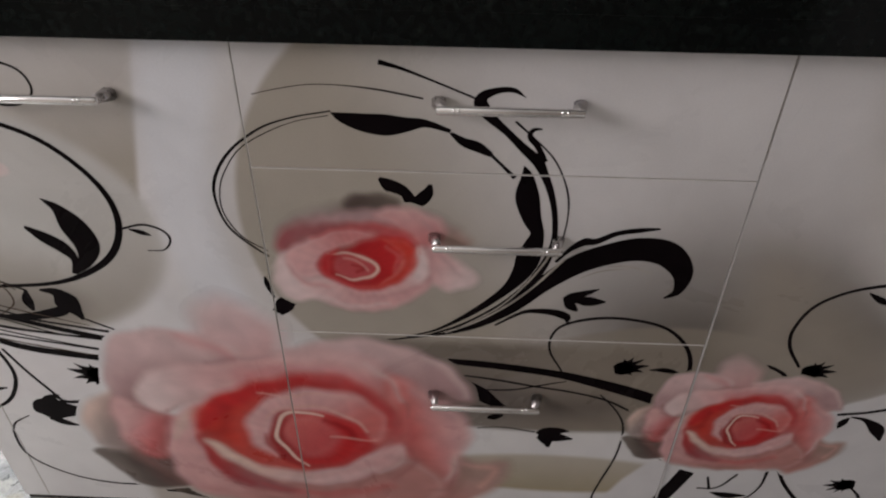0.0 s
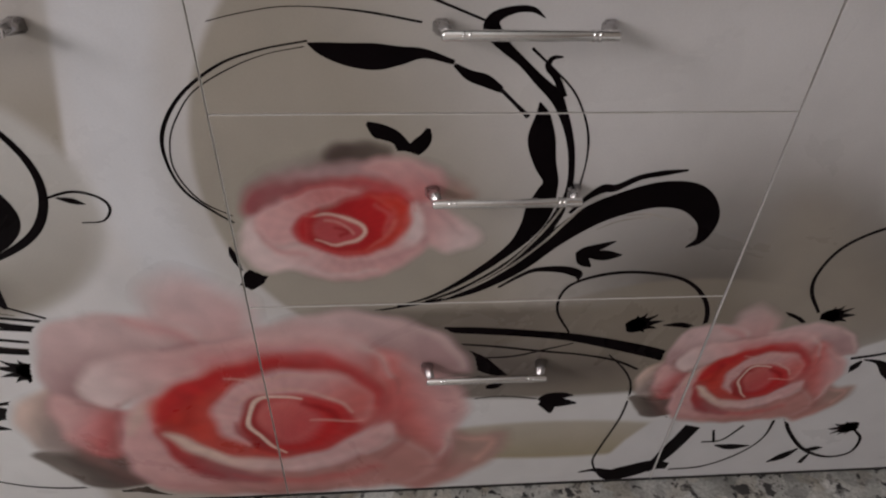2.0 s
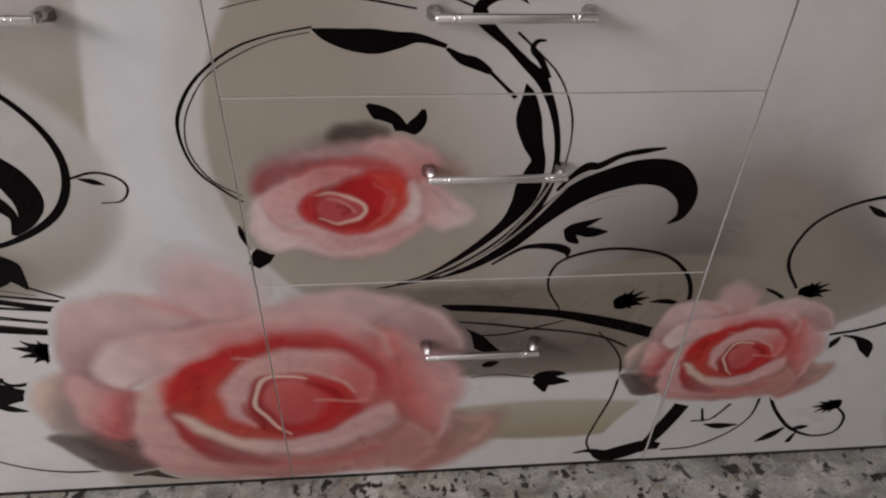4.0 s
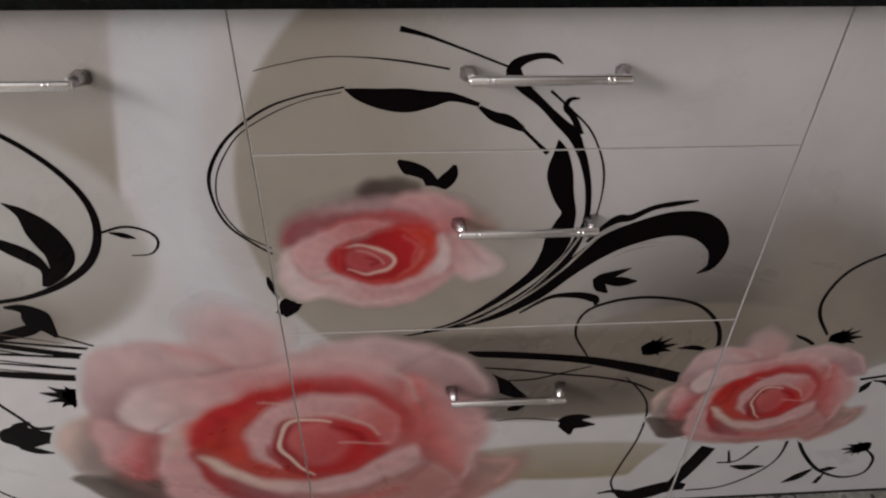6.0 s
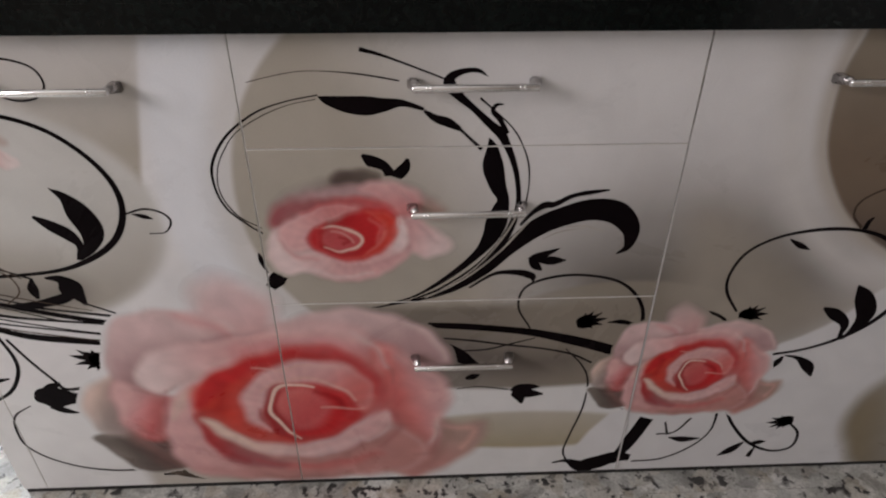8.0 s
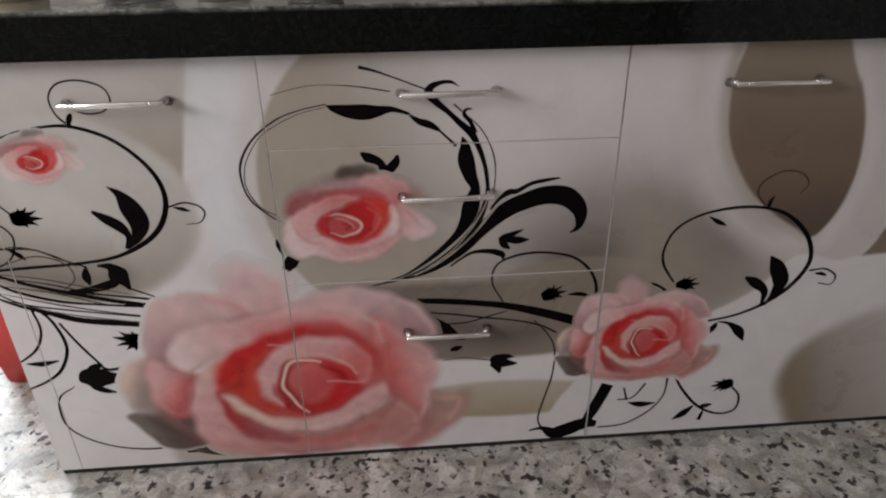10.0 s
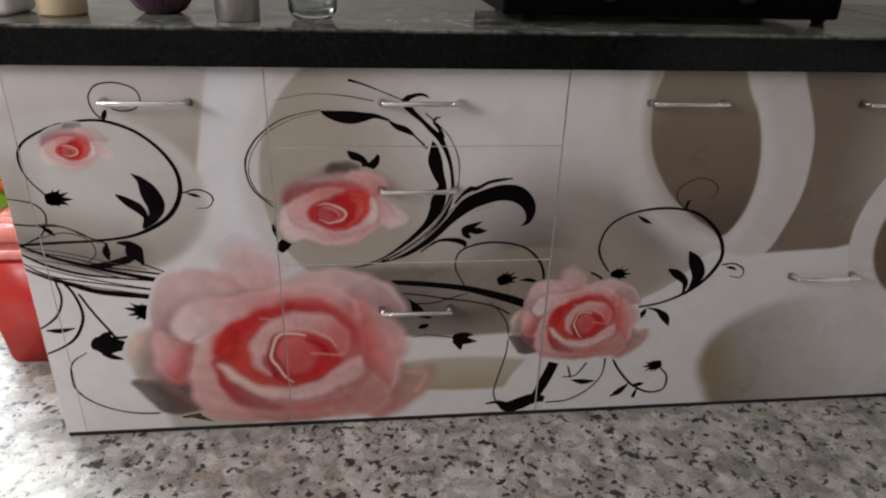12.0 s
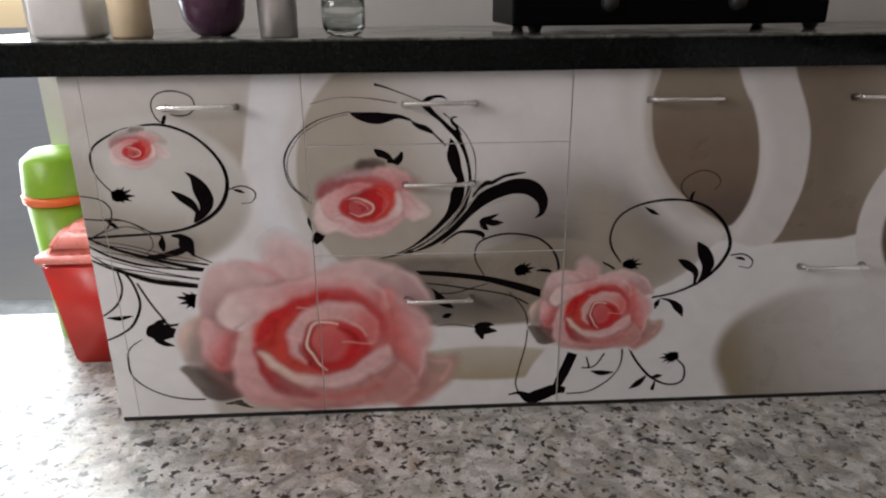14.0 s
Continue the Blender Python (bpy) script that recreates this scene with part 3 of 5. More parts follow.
brush("leaf", (0.482, 0.350, 1.7), (0.504, 0.350, 8.5), (0.527, 0.342, 2.6), (0.539, 0.333, 1.6))
brush("stem", (0.218, 0.353, 9.8), (0.267, 0.349, 11.9), (0.324, 0.342, 11.9), (0.376, 0.333, 13.6), (0.429, 0.318, 17.1), (0.477, 0.302, 18.9), (0.511, 0.288, 18))
brush("stem", (0.233, 0.328, 2.4), (0.283, 0.321, 3.4), (0.335, 0.311, 3.4), (0.388, 0.302, 3.2), (0.434, 0.289, 3.6), (0.468, 0.270, 3.6))
brush("stem", (0.377, 0.323, 1.7), (0.349, 0.315, 2.6), (0.306, 0.303, 2.7), (0.263, 0.301, 2.5))
brush("leaf", (0.244, 0.317, 4.8), (0.262, 0.295, 22.4), (0.280, 0.278, 18), (0.300, 0.266, 3.6))
brush("leaf", (0.275, 0.244, 5.7), (0.286, 0.247, 12.4), (0.297, 0.251, 2.7))
brush("stem", (0.425, 0.300, 1.7), (0.453, 0.266, 2.7), (0.467, 0.231, 2.9), (0.466, 0.172, 3.2), (0.452, 0.108, 3.3), (0.445, 0.068, 3.4), (0.453, 0.041, 3.6))
brush("stem", (0.258, 0.221, 1.9), (0.297, 0.225, 1.9), (0.344, 0.217, 2.8))
brush("leaf", (0.346, 0.215, 4), (0.359, 0.219, 16.8), (0.379, 0.222, 12.3), (0.392, 0.221, 1.9))
brush("leaf", (0.349, 0.211, 9.5), (0.372, 0.208, 20), (0.399, 0.205, 2.9))
brush("leaf", (0.349, 0.208, 7.6), (0.362, 0.199, 16), (0.366, 0.185, 4.2))
brush("branch", (0.429, 0.037, 3.6), (0.454, 0.041, 9.6), (0.479, 0.027, 28.8), (0.508, 0.035, 32.4), (0.537, 0.047, 26.4), (0.563, 0.044, 15))
brush("branch", (0.531, 0.033, 15), (0.550, 0.072, 21.6), (0.563, 0.105, 24), (0.576, 0.142, 24.2))
brush("stem", (0.566, 0.135, 3), (0.549, 0.097, 4.6), (0.533, 0.045, 6))
brush("stem", (0.567, 0.034, 3.6), (0.619, 0.039, 3.8), (0.665, 0.068, 3.8), (0.690, 0.107, 3.3), (0.692, 0.159, 5.3))
brush("leaf", (0.621, 0.093, 2.3), (0.647, 0.087, 13.8), (0.676, 0.088, 2.3))
brush("stem", (0.599, 0.102, 3.5), (0.629, 0.106, 3.5), (0.651, 0.139, 4.4))
brush("stem", (0.609, 0.131, 3.3), (0.618, 0.100, 4.6))
brush("stem", (0.705, 0.157, 5.2), (0.726, 0.118, 5.7), (0.764, 0.073, 6), (0.808, 0.050, 5), (0.842, 0.058, 5), (0.844, 0.093, 4.8), (0.821, 0.121, 3.4))
brush("leaf", (0.717, 0.042, 2.4), (0.737, 0.056, 16.1), (0.755, 0.075, 3.7))
brush("leaf", (0.766, 0.071, 3.6), (0.781, 0.073, 11.3), (0.794, 0.075, 1.2))
brush("leaf", (0.772, 0.036, 8.8), (0.775, 0.050, 7.2), (0.778, 0.061, 2.5))
brush("leaf", (0.180, 0.034, 7.2), (0.195, 0.025, 15), (0.210, 0.011, 4.8))
brush("loop", (0.671, 0.364, 3.6), (0.648, 0.400, 4.8), (0.644, 0.432, 4.4), (0.659, 0.469, 4.6), (0.698, 0.494, 4.4), (0.755, 0.505, 5.8), (0.809, 0.502, 5.3), (0.854, 0.485, 6.9), (0.895, 0.446, 8.4), (0.913, 0.400, 8.4), (0.901, 0.361, 8.8), (0.873, 0.327, 7.8), (0.834, 0.301, 6.3), (0.792, 0.285, 5), (0.749, 0.277, 5))
brush("leaf", (0.714, 0.490, 2.2), (0.732, 0.479, 8.8), (0.747, 0.472, 1.2))
brush("leaf", (0.813, 0.504, 7.7), (0.815, 0.516, 6.6), (0.820, 0.523, 2.1))
brush("leaf", (0.839, 0.408, 2.4), (0.854, 0.386, 26.4), (0.869, 0.354, 28.8), (0.861, 0.327, 13), (0.848, 0.304, 3.8))
brush("leaf", (0.801, 0.367, 4.8), (0.821, 0.355, 19.2), (0.843, 0.335, 13.8), (0.843, 0.307, 5))
brush("ring", (0.917, 0.374, 3.7), (0.946, 0.376, 3.6), (0.969, 0.361, 3.6), (0.965, 0.343, 2.5), (0.940, 0.347, 1.9))
brush("leaf", (0.929, 0.368, 2.5), (0.943, 0.366, 7.5), (0.953, 0.361, 1.2))
brush("leaf", (0.769, 0.274, 2.6), (0.791, 0.268, 7.5), (0.813, 0.249, 18.9), (0.825, 0.227, 2.6))
brush("leaf", (0.767, 0.272, 3.9), (0.761, 0.260, 12.1), (0.751, 0.244, 3.9))
brush("ring", (0.581, 0.358, 3.6), (0.620, 0.366, 4.8), (0.651, 0.354, 5), (0.673, 0.329, 6))
brush("leaf", (0.549, 0.339, 2.4), (0.565, 0.336, 9.6), (0.581, 0.332, 2.5))
brush("loop", (-0.398, 0.546, 2.9), (-0.422, 0.577, 2.9), (-0.431, 0.603, 3.6), (-0.429, 0.629, 4.5), (-0.411, 0.651, 4.5), (-0.365, 0.674, 4.5), (-0.316, 0.684, 4.2), (-0.275, 0.683, 5.4), (-0.227, 0.664, 5.7), (-0.189, 0.629, 6.3), (-0.168, 0.590, 7.6), (-0.167, 0.551, 8.5), (-0.185, 0.513, 9), (-0.219, 0.485, 8), (-0.267, 0.465, 6), (-0.330, 0.457, 5.2), (-0.400, 0.454, 5.5), (-0.455, 0.451, 5), (-0.494, 0.448, 4))
brush("ring", (-0.281, 0.688, 3.4), (-0.292, 0.703, 2.6), (-0.295, 0.726, 2.6), (-0.280, 0.745, 2.6), (-0.250, 0.750, 2.7), (-0.219, 0.740, 2.6), (-0.211, 0.720, 2.6), (-0.223, 0.705, 2.6), (-0.244, 0.701, 2.7), (-0.261, 0.705, 1.7))
brush("leaf", (-0.279, 0.682, 4.2), (-0.274, 0.696, 8.6), (-0.270, 0.703, 2.5))
brush("leaf", (-0.248, 0.588, 1), (-0.233, 0.575, 14), (-0.222, 0.553, 32), (-0.213, 0.525, 32), (-0.222, 0.499, 16.8), (-0.240, 0.481, 5.3))
brush("leaf", (-0.280, 0.548, 4), (-0.262, 0.534, 16), (-0.244, 0.520, 18), (-0.234, 0.502, 10), (-0.241, 0.480, 6.6))
brush("ring", (-0.168, 0.548, 2.8), (-0.139, 0.556, 3), (-0.117, 0.549, 3), (-0.110, 0.536, 3), (-0.120, 0.521, 2), (-0.141, 0.519, 1.5))
brush("leaf", (-0.156, 0.549, 1.9), (-0.142, 0.545, 7), (-0.131, 0.541, 1))
brush("ring", (-0.472, 0.543, 2), (-0.427, 0.533, 3), (-0.409, 0.513, 3), (-0.412, 0.489, 3), (-0.426, 0.468, 3), (-0.454, 0.453, 3))
brush("stem", (-0.484, 0.494, 3), (-0.431, 0.489, 3), (-0.384, 0.486, 3.2), (-0.348, 0.467, 3), (-0.311, 0.450, 3.3))
brush("leaf", (-0.421, 0.488, 4), (-0.408, 0.477, 9), (-0.400, 0.468, 2.1))
brush("stem", (-0.486, 0.462, 3.1), (-0.456, 0.444, 4.2), (-0.415, 0.425, 6.3), (-0.359, 0.406, 7.7), (-0.290, 0.386, 8.4), (-0.210, 0.367, 8.8))
brush("stem", (-0.490, 0.445, 3.2), (-0.459, 0.427, 4.2), (-0.429, 0.409, 5.5), (-0.372, 0.389, 5.5), (-0.312, 0.379, 4.2), (-0.210, 0.367, 4.4))
brush("stem", (-0.494, 0.424, 3.2), (-0.469, 0.403, 4.2), (-0.438, 0.385, 5.5), (-0.396, 0.368, 8.8), (-0.338, 0.348, 11.5), (-0.225, 0.332, 11))
brush("stem", (-0.469, 0.454, 3.1), (-0.442, 0.438, 3), (-0.378, 0.413, 3.2), (-0.309, 0.399, 3.4), (-0.219, 0.384, 3.4))
brush("stem", (-0.476, 0.419, 2.1), (-0.429, 0.387, 3.3), (-0.365, 0.372, 3.1), (-0.305, 0.361, 3.1), (-0.224, 0.347, 3.3))
brush("leaf", (-0.295, 0.452, 3.1), (-0.276, 0.449, 14.7), (-0.266, 0.434, 33.6), (-0.257, 0.416, 14.7), (-0.253, 0.404, 4.4))
brush("stem", (-0.252, 0.406, 3.1), (-0.202, 0.381, 3.2))
brush("leaf", (-0.313, 0.450, 4.2), (-0.316, 0.433, 15), (-0.314, 0.417, 4.4))
brush("stem", (-0.359, 0.406, 3.3), (-0.317, 0.408, 11.6), (-0.280, 0.417, 15.8), (-0.263, 0.428, 8.4))
brush("ring", (-0.419, 0.378, 4.2), (-0.415, 0.335, 4.6), (-0.431, 0.298, 4.8), (-0.462, 0.273, 3.6), (-0.484, 0.265, 2.4))
brush("ring", (-0.410, 0.378, 5.5), (-0.391, 0.346, 5.5), (-0.383, 0.296, 6), (-0.403, 0.251, 6), (-0.434, 0.226, 4.8), (-0.476, 0.208, 3.6))
brush("leaf", (-0.458, 0.266, 2.4), (-0.433, 0.264, 10.8), (-0.403, 0.269, 2.4))
brush("stem", (-0.382, 0.346, 4.4), (-0.362, 0.302, 4.8), (-0.342, 0.266, 4.8), (-0.329, 0.245, 6), (-0.301, 0.246, 6))
brush("leaf", (-0.380, 0.222, 7.2), (-0.367, 0.227, 38.4), (-0.346, 0.228, 42.5), (-0.325, 0.226, 26.4), (-0.307, 0.224, 16.8))
brush("leaf", (-0.366, 0.235, 9.6), (-0.349, 0.249, 16.1), (-0.333, 0.258, 2.4))
brush("leaf", (-0.361, 0.210, 12.5), (-0.343, 0.199, 12.5), (-0.323, 0.193, 2.5))
brush("ring", (-0.392, 0.211, 1.9), (-0.420, 0.192, 3.1), (-0.430, 0.165, 3.9), (-0.428, 0.123, 3.9), (-0.401, 0.090, 3.4), (-0.354, 0.065, 3.4), (-0.299, 0.054, 4.1), (-0.241, 0.056, 4), (-0.200, 0.058, 4))
brush("leaf", (-0.228, 0.040, 4.2), (-0.210, 0.043, 11.2), (-0.194, 0.045, 2.7))
faint("ring", (0.808, 0.506, 4.6), (0.790, 0.527, 3.3), (0.794, 0.550, 3.3), (0.827, 0.568, 3.2), (0.860, 0.561, 3.2), (0.873, 0.542, 2.7), (0.862, 0.525, 2.2))
slit("vine", (0.338, 0.558, 1.3), (0.337, 0.543, 2.4), (0.328, 0.519, 2.6), (0.308, 0.485, 2.8), (0.277, 0.447, 2.1), (0.227, 0.410, 1.5))
slit("vine", (0.352, 0.526, 2.1), (0.337, 0.507, 3.3), (0.318, 0.482, 2.6), (0.290, 0.453, 3), (0.253, 0.424, 2.1), (0.214, 0.403, 1.5))
slit("vine", (0.428, 0.515, 1.2), (0.396, 0.510, 2), (0.373, 0.499, 1.2))
slit("vine", (0.454, 0.509, 1.3), (0.427, 0.518, 2), (0.402, 0.517, 1.3))
seed_head((0.440, 0.349), (0.480, 0.361))
seed_head((0.680, 0.356), (0.720, 0.362))
seed_head((-0.398, 0.540), (-0.354, 0.543))
seed_head((-0.253, 0.300), (-0.305, 0.308))
seed_head((0.823, 0.126), (0.782, 0.118))


C_PALE, C_VEIL, C_WHITE, C_MAUVE, C_PINK = (0.72, 0.41, 0.41), (0.7, 0.5, 0.5), (0.8, 0.63, 0.625), (0.5, 0.32, 0.325), (0.66, 0.25, 0.25)
C_ROSE, C_CORAL, C_ORANGE, C_RED, C_DEEP = (0.6, 0.11, 0.115), (0.68, 0.18, 0.17), (0.64, 0.05, 0.032), (0.56, 0.02, 0.024), (0.33, 0.01, 0.014)
C_HEART, C_LIP, C_CREAM, C_SHINE, C_BLUSH = (0.56, 0.1, 0.11), (0.74, 0.42, 0.375), (0.72, 0.54, 0.47), (0.85, 0.62, 0.53), (0.55, 0.26, 0.24)
C_TAN, C_STONE, C_SEPAL, C_BARK, C_WINE, C_DUSK = (0.44, 0.29, 0.25), (0.36, 0.3, 0.28), (0.15, 0.12, 0.1), (0.085, 0.058, 0.05), (0.36, 0.1, 0.11), (0.3, 0.14, 0.13)


class Painter:
    """Lays soft petals over the ground of the print; cover keeps where the rose is opaque."""

    def __init__(self, u, v, ground):
        self.u = u + 0.012 * np.sin(9 * u + 4 * v) + 0.006 * np.sin(31 * v - 17 * u)
        self.v = v + 0.010 * np.sin(8 * u - 5 * v) + 0.006 * np.sin(27 * u + 13 * v)
        self.col, self.cover = ground, np.zeros(u.shape)

    def petal(self, soft, strength, a, tone_a, b, tone_b, *outline, shade=0.0):
        """A petal whose colour runs from tone_a at a to tone_b at b; shade falls just outside its rim."""
        d, soft = outside(self.u, self.v, outline), soft * 1.5
        if shade:
            self.col = lay(self.col, self.cover * shade * (1 - smooth(-0.02, 0.11, d)), C_DUSK)
        e = np.subtract(b, a)
        k = smooth(0, 1, ((self.u - a[0]) * e[0] + (self.v - a[1]) * e[1]) / (e @ e))
        tone = np.asarray(tone_a) + k[..., None] * (np.asarray(tone_b) - tone_a)
        rim = np.exp(-((d + 0.03) / 0.022) ** 2) * 0.13
        tone = tone + rim[..., None] * (np.asarray(C_WHITE) - tone) * (0.3 + 0.7 * (np.asarray(tone_a)[1] > 0.3))
        mask = (1 - smooth(-soft, soft, d)) * strength
        self.col = lay(self.col, mask, tone)
        self.cover = np.maximum(self.cover, mask)

    def stroke(self, tone, soft, strength, *points):
        painted = dab(self.col, self.u, self.v, tone, soft, strength, *points)
        self.col = lay(self.col, self.cover, painted)


def open_rose(p):
    """A wide-open rose: loose outer petals, a red cup and a curled heart."""
    p.petal(0.05, 0.85, (-0.33, 0.86), C_VEIL, (-0.22, 0.53), C_PALE, (-0.45, 0.62), (-0.43, 0.79), (-0.32, 0.88), (-0.20, 0.86), (-0.08, 0.78), (-0.04, 0.67), (-0.07, 0.53), (-0.28, 0.49), (-0.45, 0.53))
    p.petal(0.012, 0.95, (-1.10, -0.24), C_SEPAL, (-0.77, -0.36), C_BARK, (-1.14, -0.21), (-0.99, -0.16), (-0.81, -0.15), (-0.70, -0.25), (-0.70, -0.46), (-0.95, -0.47), (-1.06, -0.34))
    p.petal(0.022, 1, (-1.11, 0.11), C_CREAM, (-0.95, 0.01), C_STONE, (-1.13, 0.08), (-1.09, 0.18), (-0.99, 0.25), (-0.91, 0.25), (-0.89, 0.01), (-0.93, -0.17), (-1.05, -0.19), (-1.11, -0.11))
    p.petal(0.02, 1, (-0.80, 0.63), C_VEIL, (-0.92, 0.22), C_MAUVE, (-0.95, 0.30), (-0.92, 0.46), (-0.82, 0.63), (-0.68, 0.68), (-0.46, 0.67), (-0.26, 0.59), (-0.33, 0.42), (-0.51, 0.33), (-0.65, 0.17), (-0.81, 0.13), (-0.93, 0.18))
    p.stroke(C_PINK, 0.05, 0.6, (-0.54, 0.65, 0.02), (-0.39, 0.59, 0.05), (-0.28, 0.51, 0.04))
    p.petal(0.02, 1, (0.23, 0.65), C_VEIL, (0.42, 0.26), C_MAUVE, (-0.08, 0.57), (0.07, 0.63), (0.27, 0.67), (0.48, 0.65), (0.60, 0.60), (0.72, 0.52), (0.79, 0.40), (0.83, 0.28), (0.68, 0.25), (0.54, 0.20), (0.34, 0.42), (0.11, 0.50))
    p.stroke(C_WHITE, 0.03, 0.55, (0.60, 0.58, 0.01), (0.73, 0.48, 0.03), (0.80, 0.32, 0.02))
    p.petal(0.03, 1, (0.79, -0.18), C_TAN, (0.62, -0.53), C_BLUSH, (0.71, -0.13), (0.88, -0.15), (1.03, -0.15), (1.02, -0.30), (0.93, -0.43), (0.75, -0.55), (0.60, -0.62), (0.49, -0.46))
    p.stroke(C_LIP, 0.03, 0.7, (0.79, -0.18, 0.02), (0.97, -0.22, 0.03), (0.88, -0.37, 0.03))
    p.petal(0.022, 1, (-0.91, 0.11), C_PALE, (-0.71, -0.02), C_ROSE, (-0.96, 0.21), (-0.82, 0.17), (-0.69, 0.13), (-0.60, 0.05), (-0.71, -0.15), (-0.84, -0.23), (-0.95, -0.15), (-0.98, 0.03), shade=0.35)
    p.stroke(C_DUSK, 0.05, 0.75, (-0.95, -0.17, 0.03), (-0.87, -0.30, 0.06), (-0.78, -0.43, 0.06))
    p.petal(0.022, 1, (-0.77, 0.27), C_WHITE, (-0.33, 0.44), C_PALE, (-0.82, 0.27), (-0.76, 0.35), (-0.64, 0.44), (-0.48, 0.48), (-0.28, 0.51), (-0.11, 0.53), (-0.23, 0.39), (-0.46, 0.26), (-0.61, 0.17), (-0.71, 0.13), (-0.80, 0.17), shade=0.3)
    p.petal(0.035, 1, (0.11, 0.57), C_PALE, (0.10, 0.34), C_PINK, (-0.31, 0.44), (-0.13, 0.54), (0.11, 0.58), (0.31, 0.55), (0.44, 0.43), (0.48, 0.25), (0.38, 0.18), (0.10, 0.36), (-0.24, 0.28))
    p.petal(0.03, 1, (0.77, 0.10), C_PALE, (0.48, 0.03), C_CORAL, (0.40, 0.42), (0.52, 0.43), (0.62, 0.32), (0.75, 0.22), (0.83, 0.07), (0.80, -0.05), (0.75, -0.18), (0.72, -0.37), (0.56, -0.45), (0.39, -0.25), (0.40, 0.14), shade=0.35)
    p.stroke(C_MAUVE, 0.04, 0.5, (0.54, 0.35, 0.02), (0.62, 0.25, 0.04), (0.73, 0.17, 0.02))
    p.stroke(C_WHITE, 0.025, 0.6, (0.75, -0.13, 0.01), (0.72, -0.26, 0.03), (0.63, -0.38, 0.03))
    p.stroke(C_ROSE, 0.05, 0.55, (0.48, 0.21, 0.03), (0.52, 0.03, 0.06), (0.45, -0.12, 0.03))
    p.petal(0.025, 1, (-0.67, -0.03), C_PALE, (0.01, -0.58), C_BLUSH, (-0.73, -0.02), (-0.62, 0.13), (-0.50, 0.21), (-0.35, -0.01), (0.06, -0.39), (0.41, -0.19), (0.56, -0.20), (0.70, -0.38), (0.60, -0.54), (0.36, -0.59), (0.05, -0.61), (-0.29, -0.59), (-0.59, -0.56), (-0.73, -0.42), (-0.76, -0.23), shade=0.4)
    p.stroke(C_CREAM, 0.035, 0.7, (-0.69, -0.05, 0.03), (-0.62, 0.07, 0.05), (-0.53, 0.16, 0.03))
    p.stroke(C_PALE, 0.06, 0.7, (-0.69, -0.15, 0.06), (-0.63, -0.39, 0.09), (-0.45, -0.50, 0.06))
    p.stroke(C_DUSK, 0.04, 0.7, (-0.29, -0.56, 0.02), (-0.03, -0.58, 0.05), (0.23, -0.58, 0.02))
    p.stroke(C_ROSE, 0.05, 0.6, (-0.11, -0.49, 0.03), (0.14, -0.50, 0.05), (0.41, -0.41, 0.03))
    p.petal(0.03, 1, (-0.48, 0.04), C_ORANGE, (0.22, 0.29), C_RED, (-0.56, 0.07), (-0.48, 0.24), (-0.32, 0.34), (-0.14, 0.39), (0.06, 0.43), (0.24, 0.40), (0.39, 0.28), (0.45, 0.11), (0.39, -0.06), (0.20, -0.24), (-0.10, -0.30), (-0.35, -0.27), (-0.52, -0.13))
    p.stroke(C_RED, 0.03, 0.9, (-0.52, 0.04, 0.06), (-0.41, 0.21, 0.1), (-0.22, 0.31, 0.08), (0.02, 0.37, 0.04))
    p.stroke(C_DEEP, 0.035, 0.55, (-0.52, -0.03, 0.04), (-0.42, 0.01, 0.07), (-0.39, 0.18, 0.05))
    p.stroke(C_ROSE, 0.04, 0.6, (0.06, 0.41, 0.03), (0.24, 0.37, 0.05), (0.38, 0.23, 0.04))
    p.petal(0.02, 1, (0.10, 0.31), C_PALE, (0.33, 0.11), C_CORAL, (-0.31, -0.01), (-0.30, 0.11), (-0.21, 0.23), (-0.06, 0.31), (0.12, 0.33), (0.28, 0.30), (0.40, 0.18), (0.41, 0.05), (0.35, -0.05), (0.21, 0.07), (0.01, 0.16), (-0.13, 0.13), (-0.21, -0.04), (-0.18, -0.20), (-0.28, -0.12), shade=0.3)
    p.stroke(C_LIP, 0.012, 0.8, (-0.22, 0.29, 0.008), (-0.06, 0.27, 0.014), (0.10, 0.30, 0.008))
    p.petal(0.018, 1, (-0.18, -0.17), C_DEEP, (0.24, -0.08), C_RED, (-0.20, 0.03), (-0.11, 0.16), (0.09, 0.17), (0.25, 0.12), (0.32, -0.01), (0.24, -0.16), (0.07, -0.25), (-0.10, -0.24), (-0.19, -0.14))
    p.petal(0.03, 0.8, (-0.08, 0.10), C_CORAL, (0.08, -0.05), C_ROSE, (-0.14, 0.03), (-0.07, 0.13), (0.07, 0.15), (0.15, 0.06), (0.18, -0.03), (0.07, -0.16), (-0.03, -0.18), (-0.11, -0.10))
    p.stroke(C_DEEP, 0.02, 0.7, (0.11, 0.11, 0.02), (0.21, 0.06, 0.04), (0.25, -0.01, 0.02))
    p.stroke(C_RED, 0.025, 0.85, (-0.09, -0.20, 0.02), (0.07, -0.21, 0.05), (0.29, -0.09, 0.03))
    p.stroke(C_DEEP, 0.02, 0.7, (-0.23, -0.02, 0.015), (-0.21, -0.12, 0.03), (-0.14, -0.22, 0.02))
    p.stroke(C_LIP, 0.012, 0.8, (0.12, -0.00, 0.006), (0.23, -0.01, 0.012), (0.34, -0.02, 0.006))
    p.stroke(C_LIP, 0.012, 0.9, (-0.20, 0.12, 0.01), (-0.07, 0.19, 0.018), (0.09, 0.20, 0.018), (0.23, 0.15, 0.018), (0.31, 0.05, 0.008))
